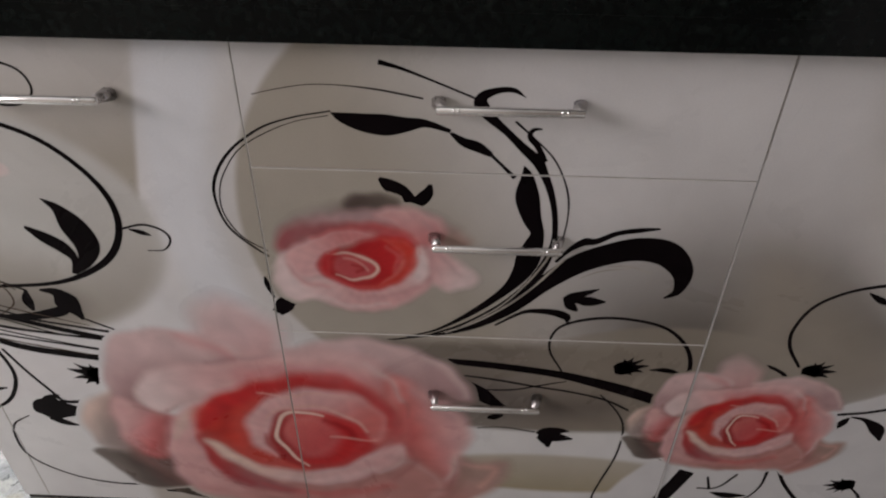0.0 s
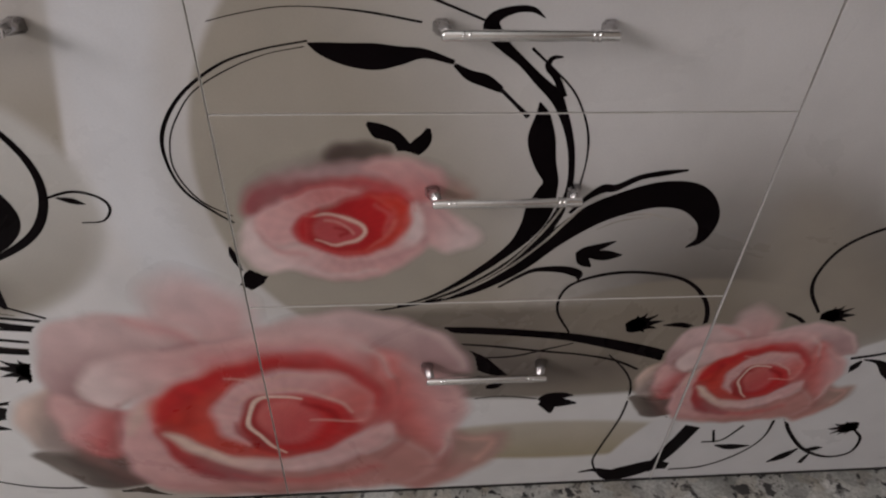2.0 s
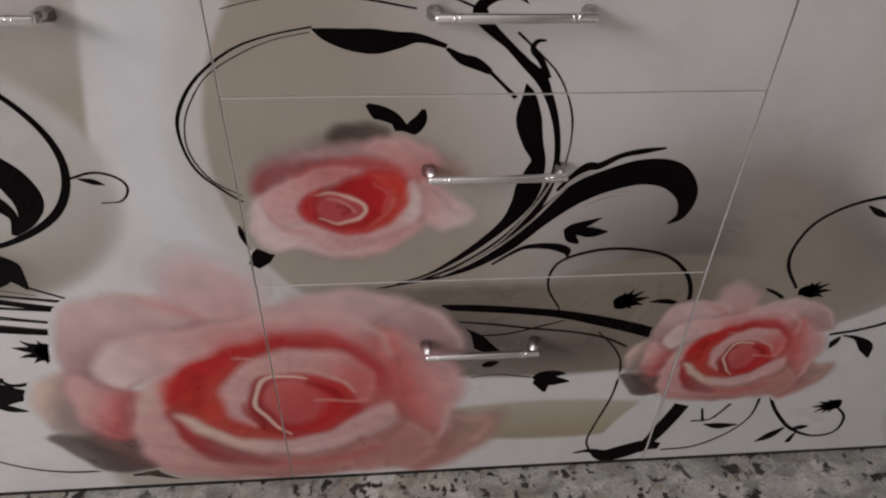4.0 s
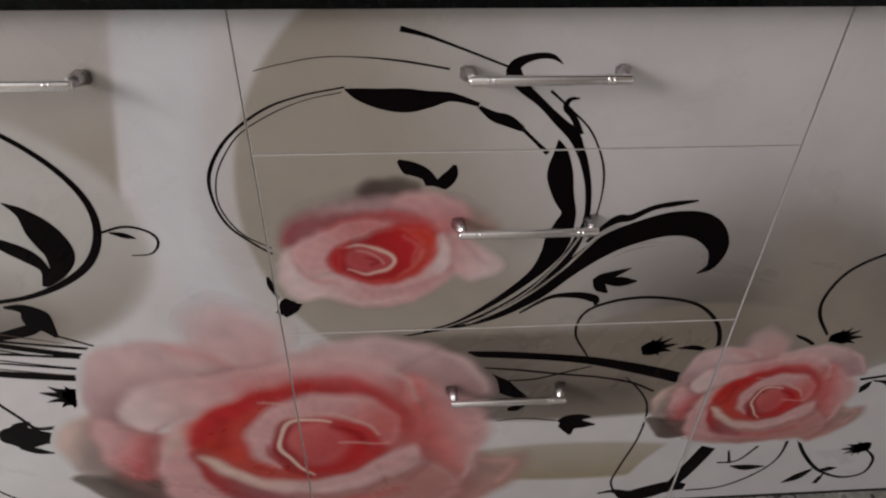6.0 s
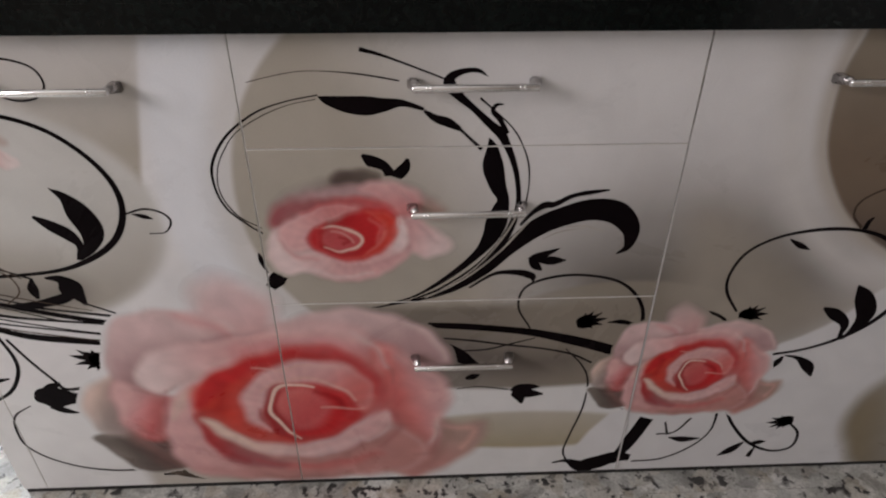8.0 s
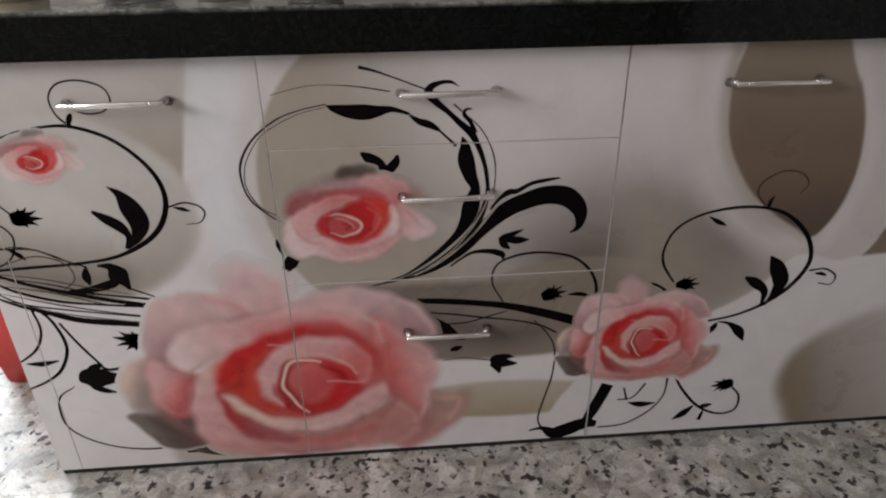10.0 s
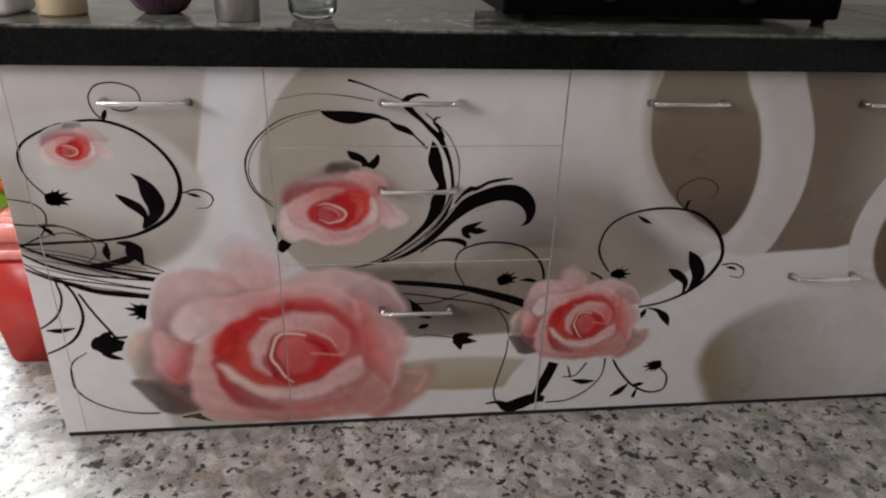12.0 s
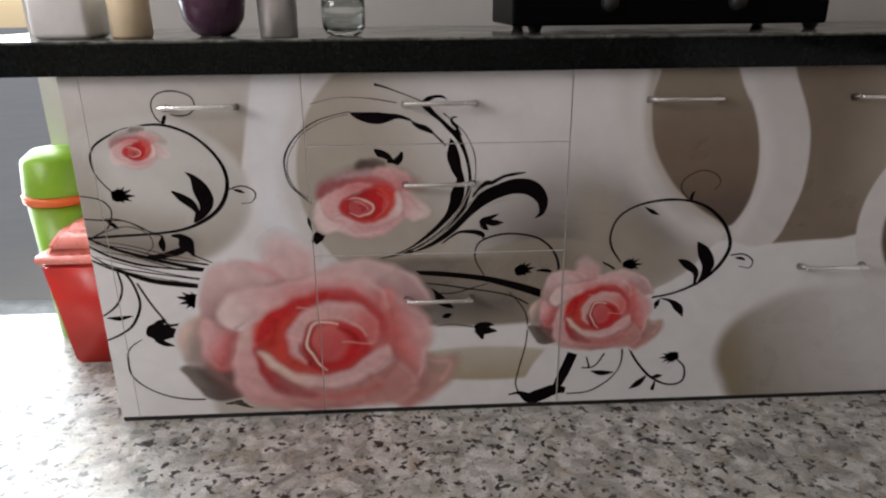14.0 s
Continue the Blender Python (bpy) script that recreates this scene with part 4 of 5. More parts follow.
    p.stroke(C_SHINE, 0.008, 1, (0.10, 0.14, 0.01), (0.02, 0.16, 0.014), (-0.06, 0.16, 0.018), (-0.12, 0.12, 0.02), (-0.16, 0.05, 0.022), (-0.17, -0.03, 0.024), (-0.14, -0.11, 0.022), (-0.09, -0.18, 0.018), (-0.04, -0.24, 0.01))
    p.stroke(C_DEEP, 0.015, 0.6, (-0.11, 0.10, 0.01), (-0.14, 0.03, 0.018), (-0.14, -0.05, 0.018), (-0.11, -0.12, 0.01))
    p.stroke(C_ROSE, 0.02, 0.6, (-0.08, 0.03, 0.01), (-0.02, 0.05, 0.02), (0.02, -0.00, 0.01))
    p.petal(0.022, 1, (-0.52, -0.13), C_RED, (-0.34, -0.45), C_WINE, (-0.56, -0.05), (-0.52, -0.07), (-0.43, -0.21), (-0.29, -0.35), (-0.11, -0.46), (-0.24, -0.49), (-0.41, -0.45), (-0.52, -0.31))
    p.petal(0.02, 1, (-0.46, -0.13), C_CREAM, (0.19, -0.32), C_PALE, (-0.53, -0.08), (-0.48, -0.08), (-0.38, -0.18), (-0.27, -0.27), (-0.06, -0.30), (0.17, -0.26), (0.37, -0.11), (0.45, -0.05), (0.48, -0.12), (0.42, -0.23), (0.28, -0.34), (0.08, -0.39), (-0.13, -0.39), (-0.30, -0.34), (-0.43, -0.24), shade=0.35)
    p.stroke(C_SHINE, 0.02, 0.6, (-0.50, -0.10, 0.01), (-0.41, -0.20, 0.03), (-0.27, -0.31, 0.02))
    p.stroke(C_WHITE, 0.04, 0.45, (-0.19, -0.35, 0.02), (0.06, -0.36, 0.05), (0.32, -0.27, 0.03))
    p.stroke(C_ROSE, 0.03, 0.5, (-0.28, -0.43, 0.01), (-0.03, -0.48, 0.02), (0.23, -0.46, 0.01))
    p.stroke(C_BARK, 0.05, 0.8, (-1.02, -0.21, 0.02), (-0.91, -0.31, 0.05), (-0.80, -0.42, 0.05), (-0.77, -0.50, 0.02))
    p.stroke(C_DUSK, 0.05, 0.6, (-0.73, -0.52, 0.01), (-0.55, -0.58, 0.03), (-0.29, -0.61, 0.03), (0.01, -0.61, 0.04))
    p.stroke(C_DEEP, 0.03, 0.5, (-0.54, -0.13, 0.02), (-0.48, -0.31, 0.04), (-0.34, -0.44, 0.03))
    p.stroke(C_ROSE, 0.05, 0.5, (0.34, 0.26, 0.03), (0.44, 0.11, 0.05), (0.43, -0.04, 0.03))
    p.stroke(C_WHITE, 0.06, 0.35, (-0.05, 0.52, 0.04), (0.19, 0.53, 0.06), (0.36, 0.46, 0.03))
    p.stroke(C_MAUVE, 0.03, 0.55, (0.58, 0.37, 0.01), (0.65, 0.31, 0.03), (0.75, 0.27, 0.02))
    p.stroke(C_DUSK, 0.05, 0.45, (-0.92, -0.12, 0.03), (-0.83, -0.17, 0.05), (-0.74, -0.05, 0.03))
    p.stroke(C_DUSK, 0.025, 0.5, (-0.85, 0.15, 0.008), (-0.73, 0.12, 0.015), (-0.62, 0.17, 0.008))
    p.stroke(C_WINE, 0.025, 0.5, (-0.68, 0.15, 0.01), (-0.72, 0.00, 0.02), (-0.75, -0.12, 0.01))
    p.stroke(C_DUSK, 0.025, 0.45, (0.42, 0.40, 0.008), (0.49, 0.25, 0.015), (0.50, 0.16, 0.008))
    p.stroke(C_WINE, 0.03, 0.45, (0.51, -0.09, 0.01), (0.52, -0.22, 0.02), (0.43, -0.35, 0.01))
    p.stroke(C_WHITE, 0.03, 0.5, (0.30, 0.52, 0.01), (0.42, 0.42, 0.025), (0.47, 0.28, 0.015))
    p.stroke(C_WHITE, 0.03, 0.5, (0.47, -0.09, 0.01), (0.46, -0.20, 0.025), (0.36, -0.30, 0.015))
    p.stroke(C_DUSK, 0.03, 0.45, (-0.44, 0.50, 0.01), (-0.26, 0.53, 0.02), (-0.09, 0.55, 0.01))
    p.stroke(C_DUSK, 0.03, 0.5, (0.62, -0.42, 0.01), (0.71, -0.38, 0.02), (0.74, -0.21, 0.01))
    p.stroke(C_BLUSH, 0.06, 0.6, (-0.68, -0.47, 0.02), (-0.46, -0.54, 0.05), (-0.12, -0.55, 0.06), (0.23, -0.56, 0.06), (0.51, -0.52, 0.03))
    p.stroke(C_TAN, 0.04, 0.5, (-0.63, -0.58, 0.02), (-0.29, -0.63, 0.04), (0.01, -0.62, 0.03))
    p.stroke(C_RED, 0.03, 0.6, (0.22, 0.38, 0.01), (0.38, 0.23, 0.025), (0.41, 0.09, 0.02))


def round_rose(p):
    """A rounder rose with dusky sepals behind it."""
    p.petal(0.06, 0.85, (-0.40, 0.56), C_STONE, (0.06, 0.70), C_BARK, (-0.78, 0.33), (-0.50, 0.61), (-0.15, 0.72), (0.30, 0.79), (0.40, 0.63), (-0.06, 0.48), (-0.52, 0.33))
    p.petal(0.03, 0.95, (-0.01, 0.81), C_BARK, (0.37, 0.70), C_SEPAL, (-0.10, 0.70), (-0.04, 0.83), (0.20, 0.84), (0.41, 0.79), (0.37, 0.64), (0.09, 0.63))
    p.petal(0.05, 0.9, (0.79, 0.62), C_STONE, (0.97, 0.36), C_TAN, (0.65, 0.66), (0.86, 0.55), (1.08, 0.36), (1.01, 0.24), (0.76, 0.32))
    p.petal(0.05, 1, (-0.73, 0.26), C_WINE, (-0.05, 0.52), C_MAUVE, (-0.81, 0.18), (-0.76, 0.35), (-0.58, 0.50), (-0.26, 0.61), (0.12, 0.66), (0.40, 0.59), (0.29, 0.36), (-0.35, 0.18), (-0.71, 0.07))
    p.petal(0.04, 1, (0.58, 0.66), C_PALE, (0.54, 0.32), C_PINK, (0.16, 0.61), (0.37, 0.70), (0.61, 0.69), (0.81, 0.55), (0.83, 0.36), (0.68, 0.17), (0.47, 0.29), (0.37, 0.48))
    p.petal(0.04, 1, (1.09, -0.15), C_WHITE, (0.65, 0.05), C_PALE, (0.54, 0.13), (0.72, 0.26), (0.90, 0.17), (1.16, -0.07), (1.13, -0.21), (0.90, -0.28), (0.72, -0.21), (0.54, -0.30), (0.39, -0.18))
    p.stroke(C_MAUVE, 0.05, 0.5, (0.68, 0.24, 0.03), (0.87, 0.09, 0.06), (1.01, -0.07, 0.03))
    p.petal(0.035, 1, (-0.76, -0.25), C_WHITE, (0.02, -0.42), C_PALE, (-0.88, -0.24), (-0.83, 0.03), (-0.67, 0.16), (-0.32, -0.02), (0.03, -0.26), (0.43, -0.22), (0.68, -0.15), (0.61, -0.31), (0.39, -0.51), (0.09, -0.59), (-0.24, -0.54), (-0.45, -0.46), (-0.72, -0.47), shade=0.25)
    p.stroke(C_PINK, 0.05, 0.6, (-0.71, -0.01, 0.04), (-0.58, -0.21, 0.06), (-0.33, -0.29, 0.04))
    p.stroke(C_WHITE, 0.04, 0.7, (-0.77, -0.41, 0.03), (-0.45, -0.41, 0.05), (-0.09, -0.52, 0.05), (0.28, -0.48, 0.03))
    p.petal(0.035, 1, (-0.41, 0.41), C_WINE, (0.37, 0.40), C_ROSE, (-0.53, 0.37), (-0.30, 0.50), (0.05, 0.52), (0.33, 0.50), (0.54, 0.38), (0.54, 0.21), (0.22, 0.29), (-0.24, 0.31))
    p.petal(0.03, 1, (-0.56, 0.14), C_PALE, (-0.09, 0.40), C_PINK, (-0.72, 0.11), (-0.52, 0.29), (-0.20, 0.44), (0.08, 0.42), (0.20, 0.35), (-0.06, 0.25), (-0.26, 0.14), (-0.36, -0.13), (-0.61, -0.13), shade=0.25)
    p.petal(0.035, 1, (-0.32, -0.02), C_DEEP, (0.43, 0.13), C_RED, (-0.40, -0.01), (-0.33, 0.14), (-0.10, 0.23), (0.19, 0.36), (0.42, 0.36), (0.56, 0.21), (0.54, -0.01), (0.39, -0.20), (0.14, -0.29), (-0.13, -0.25), (-0.33, -0.14))
    p.stroke(C_DEEP, 0.04, 0.6, (-0.31, -0.06, 0.04), (-0.19, -0.19, 0.06), (0.07, -0.24, 0.04))
    p.stroke(C_CORAL, 0.03, 0.7, (0.26, 0.33, 0.02), (0.40, 0.25, 0.05), (0.43, 0.05, 0.03))
    p.petal(0.04, 0.75, (-0.14, 0.06), C_ROSE, (0.03, -0.06), C_HEART, (-0.28, 0.02), (-0.17, 0.14), (0.04, 0.12), (0.18, -0.00), (0.10, -0.14), (-0.11, -0.17), (-0.25, -0.09))
    p.stroke(C_DEEP, 0.025, 0.8, (-0.07, 0.00, 0.02), (0.04, -0.02, 0.04), (-0.04, -0.08, 0.03))
    p.stroke(C_SHINE, 0.02, 0.9, (-0.31, 0.14, 0.015), (-0.08, 0.14, 0.025), (0.11, 0.08, 0.035), (0.20, -0.03, 0.035), (0.10, -0.12, 0.03), (-0.08, -0.17, 0.02), (-0.24, -0.13, 0.01))
    p.stroke(C_LIP, 0.025, 0.7, (-0.16, 0.08, 0.01), (0.00, 0.05, 0.02), (0.09, -0.04, 0.015))
    p.stroke(C_LIP, 0.03, 0.7, (0.21, -0.24, 0.02), (0.36, -0.10, 0.04), (0.45, 0.09, 0.03))
    p.petal(0.03, 1, (0.50, -0.03), C_WHITE, (0.36, -0.26), C_PALE, (0.51, 0.13), (0.60, 0.27), (0.67, 0.13), (0.68, -0.07), (0.54, -0.24), (0.28, -0.36), (-0.08, -0.34), (-0.08, -0.28), (0.25, -0.26), (0.43, -0.14), shade=0.25)
    p.stroke(C_ROSE, 0.03, 0.5, (0.37, 0.46, 0.02), (0.56, 0.32, 0.04), (0.61, 0.17, 0.02))
    p.petal(0.03, 0.9, (-0.32, 0.02), C_RED, (0.47, 0.17), C_ORANGE, (-0.41, -0.03), (-0.34, 0.14), (-0.20, 0.20), (-0.28, 0.06), (-0.26, -0.15), (-0.08, -0.22), (0.17, -0.21), (0.36, -0.06), (0.42, 0.13), (0.29, 0.28), (0.22, 0.34), (0.44, 0.35), (0.57, 0.19), (0.54, -0.03), (0.39, -0.21), (0.10, -0.31), (-0.15, -0.26), (-0.34, -0.15))
    p.stroke(C_CORAL, 0.03, 0.5, (0.27, 0.25, 0.02), (0.38, 0.13, 0.04), (0.34, -0.06, 0.02))
    p.stroke(C_WINE, 0.06, 0.5, (-0.73, 0.22, 0.04), (-0.59, 0.37, 0.06), (-0.34, 0.46, 0.04))
    p.stroke(C_ROSE, 0.04, 0.6, (-0.45, 0.33, 0.02), (-0.20, 0.44, 0.04), (0.08, 0.43, 0.03))
    p.stroke(C_MAUVE, 0.05, 0.5, (0.65, 0.55, 0.03), (0.77, 0.40, 0.05), (0.86, 0.24, 0.03))


def rose(cx, cz, wide, tall, kind, cell, wash=0.0):
    """The print of one rose as a fine sheet, cut away where nothing of it is printed."""
    us, vs = np.arange(-1.22 * wide, 1.25 * wide, cell), np.arange(-0.95 * tall, 1.05 * tall, cell)
    dx, dz = np.meshgrid(us, vs)
    ground = background(cx + dx, cz + dz)
    p = Painter(dx / wide, dz / tall, ground)
    kind(p)
    r, turn = np.hypot(p.u, p.v), np.arctan2(p.v, p.u)
    vein = 0.022 * np.sin(turn * 29 + 7 * r) + 0.018 * np.sin(r * 46 + 3 * np.sin(5 * turn))
    col = p.col * (1 + (p.cover * vein)[..., None])
    fade = 1 - wash * smooth(0.25, 1.0, r)
    col = np.clip(lay(background(cx + dx, cz + dz), fade, col), 0.008, 0.85)
    show = p.cover * fade > 0.04
    i = np.arange(dx.size).reshape(dx.shape)
    keep = show[:-1, :-1] | show[:-1, 1:] | show[1:, 1:] | show[1:, :-1]
    faces = np.stack([i[:-1, :-1], i[:-1, 1:], i[1:, 1:], i[1:, :-1]], -1)[keep]
    used, faces = np.unique(faces, return_inverse=True)
    verts = np.stack([cx + dx.ravel(), np.full(dx.size, ROSE_Y), cz + dz.ravel()], 1)[used]
    me = bpy.data.meshes.new("rose_sheet")
    me.from_pydata(verts.tolist(), [], faces.reshape(-1, 4).tolist())
    flat = np.ones((len(used), 4), np.float32)
    flat[:, :3] = col.reshape(-1, 3)[used]
    me.attributes.new("print", "FLOAT_COLOR", "POINT").data.foreach_set("color", flat.ravel())
    return me


ROSES = [
    rose(0.016, 0.192, 0.29, 0.29, open_rose, 0.0018),
    rose(0.1105, 0.506, 0.12, 0.12, round_rose, 0.0012),
    rose(0.634, 0.243, 0.1435, 0.153, open_rose, 0.0012),
    rose(-0.341, 0.631, 0.06, 0.06, round_rose, 0.001, 0.4),
]
PALE_INK = print_ink("pale_print_ink", (0.5, 0.46, 0.41))
SEPAL_INK = print_ink("grey_sepal_ink", (0.11, 0.085, 0.07))
brush("leaf", (-0.316, 0.133, 1), (-0.287, 0.123, 32), (-0.250, 0.108, 70), (-0.207, 0.092, 100), (-0.155, 0.079, 110), (-0.092, 0.073, 100), ink="grey")
brush("leaf", (0.474, 0.220, 1), (0.500, 0.200, 24), (0.533, 0.183, 34), (0.576, 0.170, 30), ink="grey")
brush("leaf", (0.190, 0.567, 6), (0.212, 0.556, 16), (0.229, 0.543, 6), ink="grey")
brush("leaf", (-0.373, 0.661, 3), (-0.351, 0.669, 14), (-0.329, 0.668, 6), ink="grey")

brush("strand", (-0.462, 0.439, 1.1), (-0.386, 0.424, 2.42), (-0.309, 0.400, 2.64), (-0.219, 0.381, 1.1))
brush("strand", (-0.460, 0.424, 1.1), (-0.378, 0.406, 2.2), (-0.292, 0.377, 2.2), (-0.223, 0.368, 1.1))
brush("strand", (-0.458, 0.409, 1.1), (-0.373, 0.382, 2.64), (-0.284, 0.360, 2.2), (-0.233, 0.351, 1.1))
brush("strand", (-0.452, 0.395, 1.1), (-0.376, 0.366, 2.2), (-0.276, 0.344, 2.2), (-0.240, 0.339, 1.1), ink="brown")
brush("strand", (-0.469, 0.447, 1.1), (-0.393, 0.434, 2.2), (-0.326, 0.415, 2.2), (-0.248, 0.394, 1.1), ink="brown")
brush("strand", (-0.437, 0.461, 1.65), (-0.385, 0.474, 2.42), (-0.344, 0.459, 2.42), (-0.335, 0.430, 2.42), (-0.358, 0.409, 1.65), ink="brown")
brush("strand", (-0.446, 0.489, 1.65), (-0.402, 0.491, 2.2), (-0.356, 0.474, 2.2), (-0.325, 0.451, 1.65), ink="brown")
brush("leaf", (-0.390, 0.643, 4), (-0.372, 0.657, 9), (-0.351, 0.661, 10), (-0.322, 0.654, 7), (-0.305, 0.643, 3), ink="grey")



def clipped(bm, x0, x1, z0, z1):
    for co, no in (((x0, 0, 0), (-1, 0, 0)), ((x1, 0, 0), (1, 0, 0)), ((0, 0, z0), (0, 0, -1)), ((0, 0, z1), (0, 0, 1))):
        bmesh.ops.bisect_plane(bm, geom=bm.verts[:] + bm.edges[:] + bm.faces[:], plane_co=co, plane_no=no, clear_outer=True)
    return bm


def put_print(panel, x0, x1, z0, z1):
    """Gives a front its own cut of the vines, leaves and roses."""
    c = 0.0005
    area = (x0 + c, x1 - c, z0 + c, z1 - c)
    for name, source, ink in VINES:
        xs, zs = [v.co.x for v in source.verts], [v.co.z for v in source.verts]
        if max(xs) < x0 or min(xs) > x1 or max(zs) < z0 or min(zs) > z1:
            continue
        bm = clipped(source.copy(), *area)
        if bm.faces:
            part(name, bm, {"black": INK, "brown": BROWN_INK, "grey": SEPAL_INK, "pale": PALE_INK}[ink], panel)
        else:
            bm.free()
    for me in ROSES:
        bm = bmesh.new()
        bm.from_mesh(me)
        clipped(bm, *area)
        for k, island in enumerate(islands(bm)):
            piece = bmesh.new()
            layer, shade = bm.verts.layers.float_color["print"], piece.verts.layers.float_color.new("print")
            twin = {}
            for face in island:
                for v in face.verts:
                    if v not in twin:
                        twin[v] = piece.verts.new(v.co)
                        twin[v][shade] = v[layer]
                piece.faces.new([twin[v] for v in face.verts])
            if k == 0:
                part("printed_rose", piece, ROSE, panel, "printed pink rose with a red heart")
            else:
                part("printed_petal", piece, ROSE, panel)
        bm.free()


def islands(bm):
    """The connected patches of a sheet, largest first; specks are left out."""
    seen, found = set(), []
    for face in bm.faces:
        if face in seen:
            continue
        seen.add(face)
        patch, todo = [], [face]
        while todo:
            at = todo.pop()
            patch.append(at)
            for v in at.verts:
                for other in v.link_faces:
                    if other not in seen:
                        seen.add(other)
                        todo.append(other)
        if len(patch) > 60:
            found.append(patch)
    return sorted(found, key=len, reverse=True)


# ---- cabinets ----
def handle(parent, x, z, length=0.15):
    """Chrome bar pull: two flared feet, a bar with ringed ends."""
    h, y, up = length / 2, -0.029, z + 0.004
    bm = lathe([(0, -h + 0.003), (0.0034, -h + 0.003), (0.0046, -h + 0.005), (0.0046, h - 0.005), (0.0034, h - 0.003), (0, h - 0.003)], 0, 0, 0, 20)
    bmesh.ops.transform(bm, verts=bm.verts, matrix=Matrix.Translation((x, y, up)) @ Matrix.Rotation(radians(90), 4, "Y"))
    bar = part("handle", bm, CHROME, parent, "chrome bar handle", True)
    for s in (-1, 1):
        bx, tx, q, p = x + s * (h - 0.004), x + s * (h - 0.009), 0.0072, 0.0038
        bm = block([(bx - q, 0, z - q), (bx + q, 0, z - q), (bx + q, 0, z + q), (bx - q, 0, z + q)], [(tx - p, y + 0.003, up - p), (tx + p, y + 0.003, up - p), (tx + p, y + 0.003, up + p), (tx - p, y + 0.003, up + p)])
        bmesh.ops.bevel(bm, geom=bm.edges[:], offset=0.0022, segments=3, affect="EDGES")
        part("handle_foot", bm, FOOT_STEEL, bar, "", True)
        for d in (0.02, 0.025):
            e = x + s * (h - d)
            part("handle_ring", rod((e - 0.0011, y, up), (e + 0.0011, y, up), 0.0051, None, 20), CHROME, bar, "", True)
    return bar


FOOT, HEAD, DEPTH = 0.013, 0.779, 0.56


def cabinet(x0, x1, label, fronts, left_side=False):
    """A floor-standing base unit with a carcass, a black strip that darkens the floor gap and printed fronts."""
    thing = empty("base_cabinet", (x0 + x1) / 2, 0, 0, label, "cabinet", "kitchen base cabinets")
    bm = bmesh.new()
    if left_side:
        box(x0, x0 + 0.018, 0.0195, DEPTH, 0.006, 0.781, 0.0008, bm, 1)
        part("side_panel", bm, WHITE, thing, "white laminated side panel")
        bm = bmesh.new()
        box(x0 + 0.0185, x1 - 0.0005, 0.03, DEPTH, 0.006, 0.781, 0, bm)
    else:
        box(x0 + 0.0005, x1 - 0.0005, 0.03, DEPTH, 0.006, 0.781, 0, bm)
    part("carcass", bm, CARCASS, thing, "dark board carcass")
    # black strip put in so the gap under the fronts reads dark
    part("gap_strip", box(x0 + 0.0005, x1 - 0.0005, 0.004, 0.03, 0.0, 0.0125), DARK, thing, "black strip put in to darken the gap at the floor")
    for name, a, b, c, d, text, hx, hz in fronts:
        panel = front_panel(name, a, b, c, d, thing, text, 0.00002 if b > 0.9 else 0.0005)
        put_print(panel, a, b, c, d)
        if text.endswith("oval and black scrolls"):
            lower = [(a - 0.0008, -0.0022, c), (a - 0.0001, -0.0022, c), (a - 0.0001, 0.017, c), (a - 0.0008, 0.017, c)]
            upper = [(x, -0.0002 if y < 0 else y, 0.66) for x, y, z in lower]
            part("edge_band", block(lower, upper), WHITE, panel, "pale edge band, lifting towards the floor")
        if hx is not None:
            handle(panel, hx, hz)
    return thing


cabinet(-0.467, 0.0, "white base cabinet with a printed rose door and chrome handle", [
    ("end_stile", -0.467, -0.4276, FOOT, HEAD, "narrow printed stile", None, None),
    ("cabinet_door", -0.4268, -0.0005, FOOT, HEAD, "printed door with black scrolls", -0.201, 0.717)], True)
cabinet(0.0, 0.543, "white three-drawer cabinet with a large printed pink rose", [
    ("top_drawer", 0.0005, 0.5424, 0.6364, HEAD, "shallow printed drawer front", 0.274, 0.717),
    ("middle_drawer", 0.0005, 0.5424, 0.3974, 0.6354, "printed drawer front with a rose", 0.27, 0.552),
    ("bottom_drawer", 0.0005, 0.5424, FOOT, 0.3964, "deep printed drawer front with a big rose", 0.269, 0.291)])
cabinet(0.543, 1.03, "white base cabinet printed with a brown oval ring", [
    ("cabinet_door", 0.5445, 1.02999, FOOT, HEAD, "printed door with a brown oval and black scrolls", 0.773, 0.718)])
cabinet(1.03, 1.45, "white corner base cabinet printed with beige pebbles", [
    ("top_drawer", 1.03001, 1.34, 0.40501, HEAD, "printed front in brown and white", 1.2, 0.717),
    ("bottom_drawer", 1.03001, 1.34, FOOT, 0.40499, "printed front with a beige pebble", 1.15, 0.344),
    ("corner_filler", 1.34001, 1.4135, FOOT, HEAD, "narrow printed filler", None, None)])


def side_cabinet(y0, y1):
    """Units of the other run, with plain pale doors facing the room."""
    thing = empty("side_cabinet", 1.7, (y0 + y1) / 2, 0, "plain white base cabinet of the other run", "cabinet", "side run cabinets")
    part("carcass", box(1.445, 2.085, y0 + 0.001, y1 - 0.001, 0.006, 0.781), CARCASS, thing, "dark board carcass")
    # same added black strip to darken the gap below these doors
    part("gap_strip", box(1.419, 1.444, y0 + 0.001, y1 - 0.001, 0, 0.0125), DARK, thing)
    part("cabinet_door", box(1.416, 1.434, y0 + 0.0015, y1 - 0.0015, FOOT, HEAD, 0.001, None, 1), WHITE, thing, "plain white laminate door")


for k in range(4):
    side_cabinet(-0.003 - 0.45 * (k + 1), -0.003 - 0.45 * k)

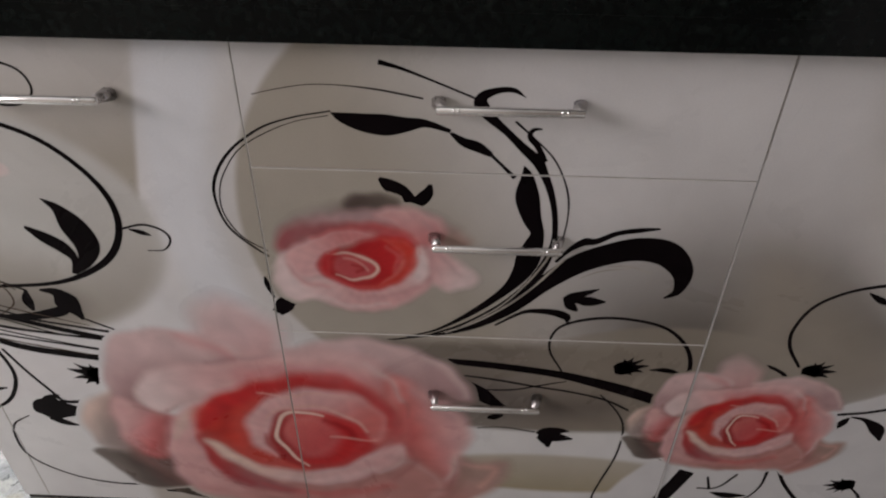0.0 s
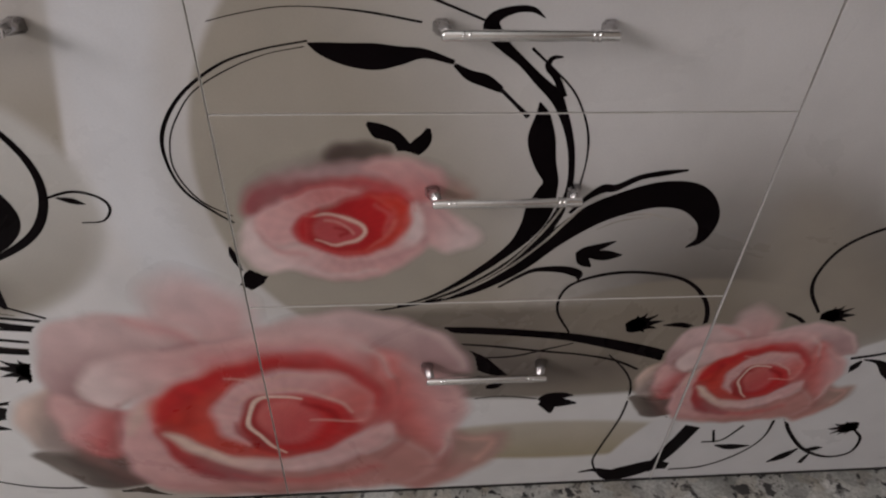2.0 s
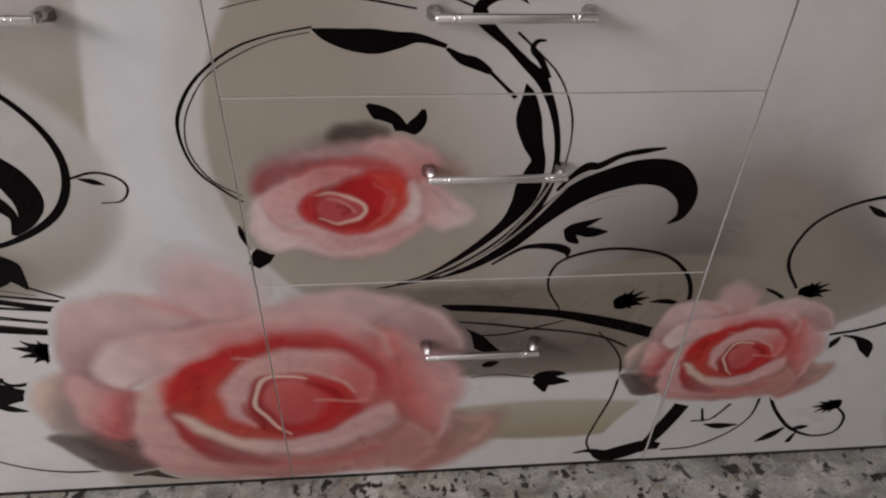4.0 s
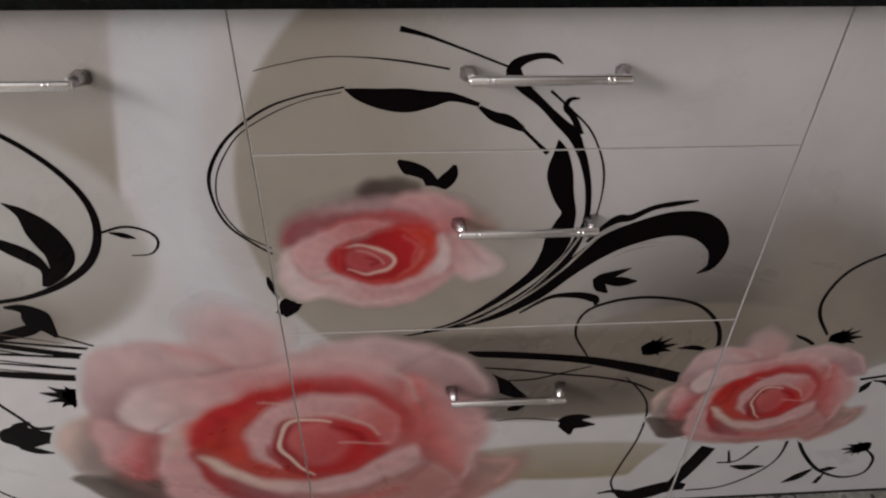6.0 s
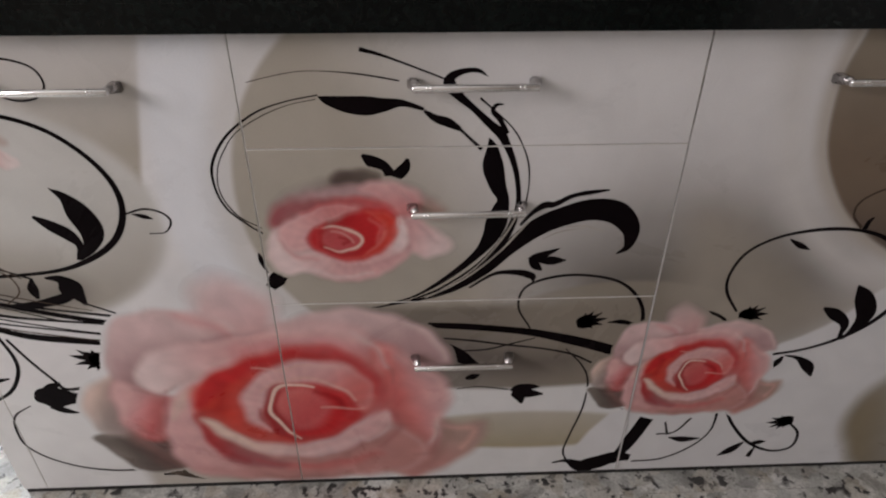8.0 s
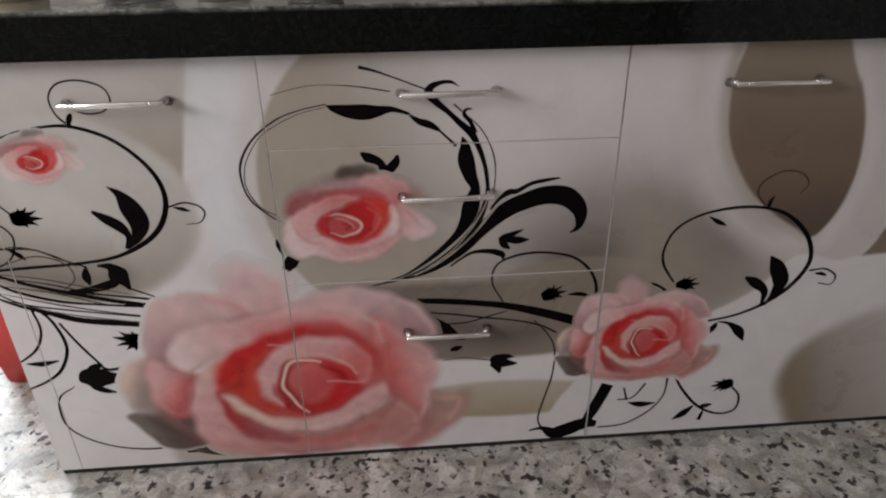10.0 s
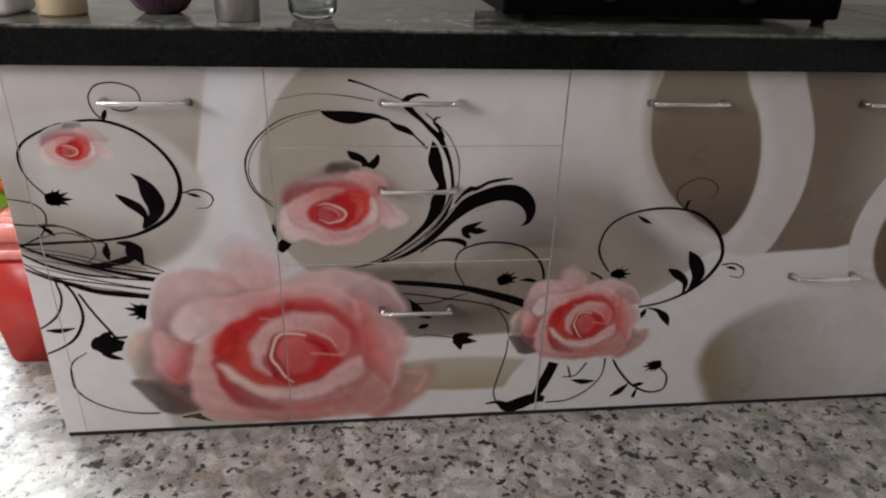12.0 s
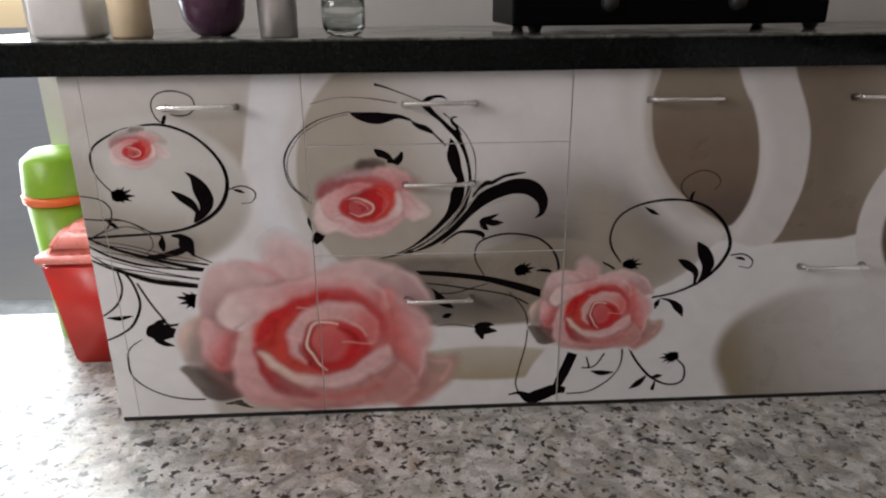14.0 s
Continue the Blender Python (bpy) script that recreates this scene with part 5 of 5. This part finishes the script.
worktop = empty("worktop", 0.33, 0.3, 0.782, "polished black granite worktop with a thick edge", "worktop")
slab = box(-0.72, 1.38, -0.025, 0.615, 0.8142, 0.846)
bmesh.ops.bevel(slab, geom=[e for e in slab.edges if min(v.co.z for v in e.verts) > 0.84], offset=0.006, segments=4, profile=0.5, affect="EDGES")
part("slab", slab, GRANITE, worktop)
part("edge_strip", box(-0.72, 1.38, -0.0249, 0.02, 0.782, 0.8141), GRANITE, worktop)
part("underside", box(-0.715, 1.38, 0.0205, 0.61, 0.782, 0.814), CARCASS, worktop)
tagged(part("worktop", box(1.3815, 2.095, -1.8, 0.615, 0.782, 0.846, 0.0035, None, 3), GRANITE), "polished black granite worktop over the side cabinets", "worktop")
tagged(part("support_post", box(-0.712, -0.687, 0.55, 0.575, 0, 0.7815, 0.002, None, 2), SATIN), "slim steel post under the worktop end", "post")


# ---- things beside the cabinets ----
def waste_bin(x, y):
    """Tapered plastic bin with a rounded lid."""
    thing = empty("waste_bin", x, y, 0, "red plastic waste bin on the floor, its lid coloured as if lit", "bin")
    w0, w1, d0, d1, h = 0.1, 0.13, 0.085, 0.105, 0.295
    bm = block([(x - w0, y - d0, 0), (x + w0, y - d0, 0), (x + w0, y + d0, 0), (x - w0, y + d0, 0)], [(x - w1, y - d1, h), (x + w1, y - d1, h), (x + w1, y + d1, h), (x - w1, y + d1, h)])
    bmesh.ops.bevel(bm, geom=bm.edges[:], offset=0.01, segments=4, affect="EDGES")
    part("bin_body", bm, RED, thing, "", True)
    # lid takes the paled red, so its brightness is coloured in
    lid = part("lid", box(x - w1 - 0.008, x + w1 + 0.008, y - d1 - 0.008, y + d1 + 0.008, h + 0.0005, h + 0.022, 0.009, None, 3), LIT_RED, thing, "red lid paled as if washed by daylight", True)
    bm = block([(x - w1, y - d1, h + 0.0225), (x + w1, y - d1, h + 0.0225), (x + w1, y + d1, h + 0.0225), (x - w1, y + d1, h + 0.0225)], [(x - 0.085, y - 0.045, h + 0.085), (x + 0.085, y - 0.045, h + 0.085), (x + 0.085, y + 0.075, h + 0.085), (x - 0.085, y + 0.075, h + 0.085)])
    bmesh.ops.bevel(bm, geom=bm.edges[:], offset=0.02, segments=4, affect="EDGES")
    part("lid_flap", bm, LIT_RED, lid, "", True)
    return thing


def tub(x, y):
    thing = empty("tub", x, y, 0, "tall green plastic tub with an orange rim", "tub")
    part("tub_body", lathe([(0, 0), (0.07, 0), (0.078, 0.006), (0.095, 0.41), (0.091, 0.41), (0.074, 0.01), (0, 0.01)], x, y, 0), GREEN, thing, "", True)
    part("rim", lathe([(0.0957, 0.405), (0.103, 0.407), (0.104, 0.425), (0.098, 0.43), (0.092, 0.425), (0.0957, 0.412), (0.0957, 0.405)], x, y, 0), ORANGE, thing, "orange rim", True)
    part("lid", lathe([(0.098, 0.431), (0.097, 0.45), (0.09, 0.52), (0.06, 0.545), (0, 0.55)], x, y, 0), GREEN, thing, "domed green lid", True)


waste_bin(-0.6, 0.37)
tub(-0.75, 0.5)

TABLE = 0.8463


def jar(x, y):
    thing = empty("storage_jar", x, y, TABLE, "cream plastic storage jar on the worktop", "jar")
    part("jar_body", lathe([(0, 0), (0.036, 0), (0.04, 0.004), (0.041, 0.09), (0.036, 0.1), (0, 0.1)], x, y, TABLE), CREAM, thing, "", True)
    part("jar_lid", lathe([(0, 0.1005), (0.038, 0.1005), (0.039, 0.118), (0.036, 0.121), (0, 0.121)], x, y, TABLE), WHITE, thing, "white lid", True)


def bowl(x, y):
    thing = empty("serving_pot", x, y, TABLE, "dark purple round-bottomed pot on the worktop", "pot")
    part("pot_body", lathe([(0, 0), (0.03, 0), (0.045, 0.008), (0.062, 0.035), (0.068, 0.07), (0.064, 0.11), (0.06, 0.11), (0.062, 0.07), (0, 0.02)], x, y, TABLE), PURPLE, thing, "", True)
    part("lid", lathe([(0.066, 0.111), (0.06, 0.122), (0.02, 0.135), (0.012, 0.15), (0, 0.151)], x, y, TABLE), PURPLE, thing, "", True)


def tumbler(x, y):
    ob = part("steel_tumbler", lathe([(0, 0), (0.036, 0), (0.0375, 0.002), (0.04, 0.12), (0.0405, 0.122), (0.039, 0.122), (0.0365, 0.004), (0, 0.004)], x, y, TABLE), SATIN, None, "", True)
    tagged(ob, "brushed stainless steel tumbler on the worktop edge", "tumbler")


def glass_jar(x, y):
    ob = part("glass_jar", lathe([(0, 0.004), (0.026, 0.0), (0.036, 0.003), (0.043, 0.016), (0.045, 0.05), (0.042, 0.1), (0.039, 0.1), (0.041, 0.05), (0.038, 0.02), (0.03, 0.012), (0, 0.012)], x, y, TABLE), GLASS, None, "", True)
    tagged(ob, "clear thick-bottomed glass jar on the worktop", "jar")


def bottle(x, y):
    thing = empty("sauce_bottle", x, y, TABLE, "orange-red plastic bottle on the worktop", "bottle")
    part("bottle_body", lathe([(0, 0), (0.028, 0), (0.031, 0.004), (0.031, 0.11), (0.014, 0.15), (0.014, 0.16), (0, 0.16)], x, y, TABLE), plastic("rust_plastic", (0.5, 0.1, 0.03), 0.3), thing, "", True)
    part("cap", lathe([(0, 0.1605), (0.016, 0.1605), (0.015, 0.185), (0, 0.186)], x, y, TABLE), WHITE, thing, "", True)


def gas_stove(x0, x1, y0, y1):
    thing = empty("gas_stove", (x0 + x1) / 2, (y0 + y1) / 2, TABLE, "black enamelled two-burner gas stove on rubber feet", "stove")
    part("stove_body", box(x0, x1, y0, y1, 0.86, 0.935, 0.006, None, 3), BLACK_GLASS, thing)
    for x in (x0 + 0.06, x1 + 0.004):
        for y in (y0 + 0.07, y1 - 0.04):
            part("stove_foot", lathe([(0, 0), (0.012, 0), (0.013, 0.003), (0.018, 0.0135), (0, 0.0135)], x, y, TABLE, 20), DARK, thing, "", True)
    for k in (0.3, 0.7):
        bx, by = x0 + (x1 - x0) * k, (y0 + y1) / 2 + 0.03
        part("burner", lathe([(0, 0.0855), (0.045, 0.0855), (0.045, 0.1), (0.03, 0.11), (0, 0.11)], bx, by, TABLE, 32), DARK, thing, "", True)
        part("knob", rod((bx, y0 - 0.0005, 0.905), (bx, y0 - 0.02, 0.905), 0.018, 0.015, 28), DARK, thing, "", True)


jar(-0.35, 0.11)
# white box standing in for the glare left of the jar
tagged(part("bright_patch_box", box(-0.53, -0.415, 0.06, 0.17, TABLE, TABLE + 0.09, 0.012, None, 4), WHITE, None, "", True), "white box added for the bright patch beside the jar", "container")
bowl(-0.195, 0.16)
tumbler(-0.045, 0.07)
glass_jar(0.083, 0.1)
gas_stove(0.43, 1.1, 0.09, 0.44)
bottle(1.3, 0.12)
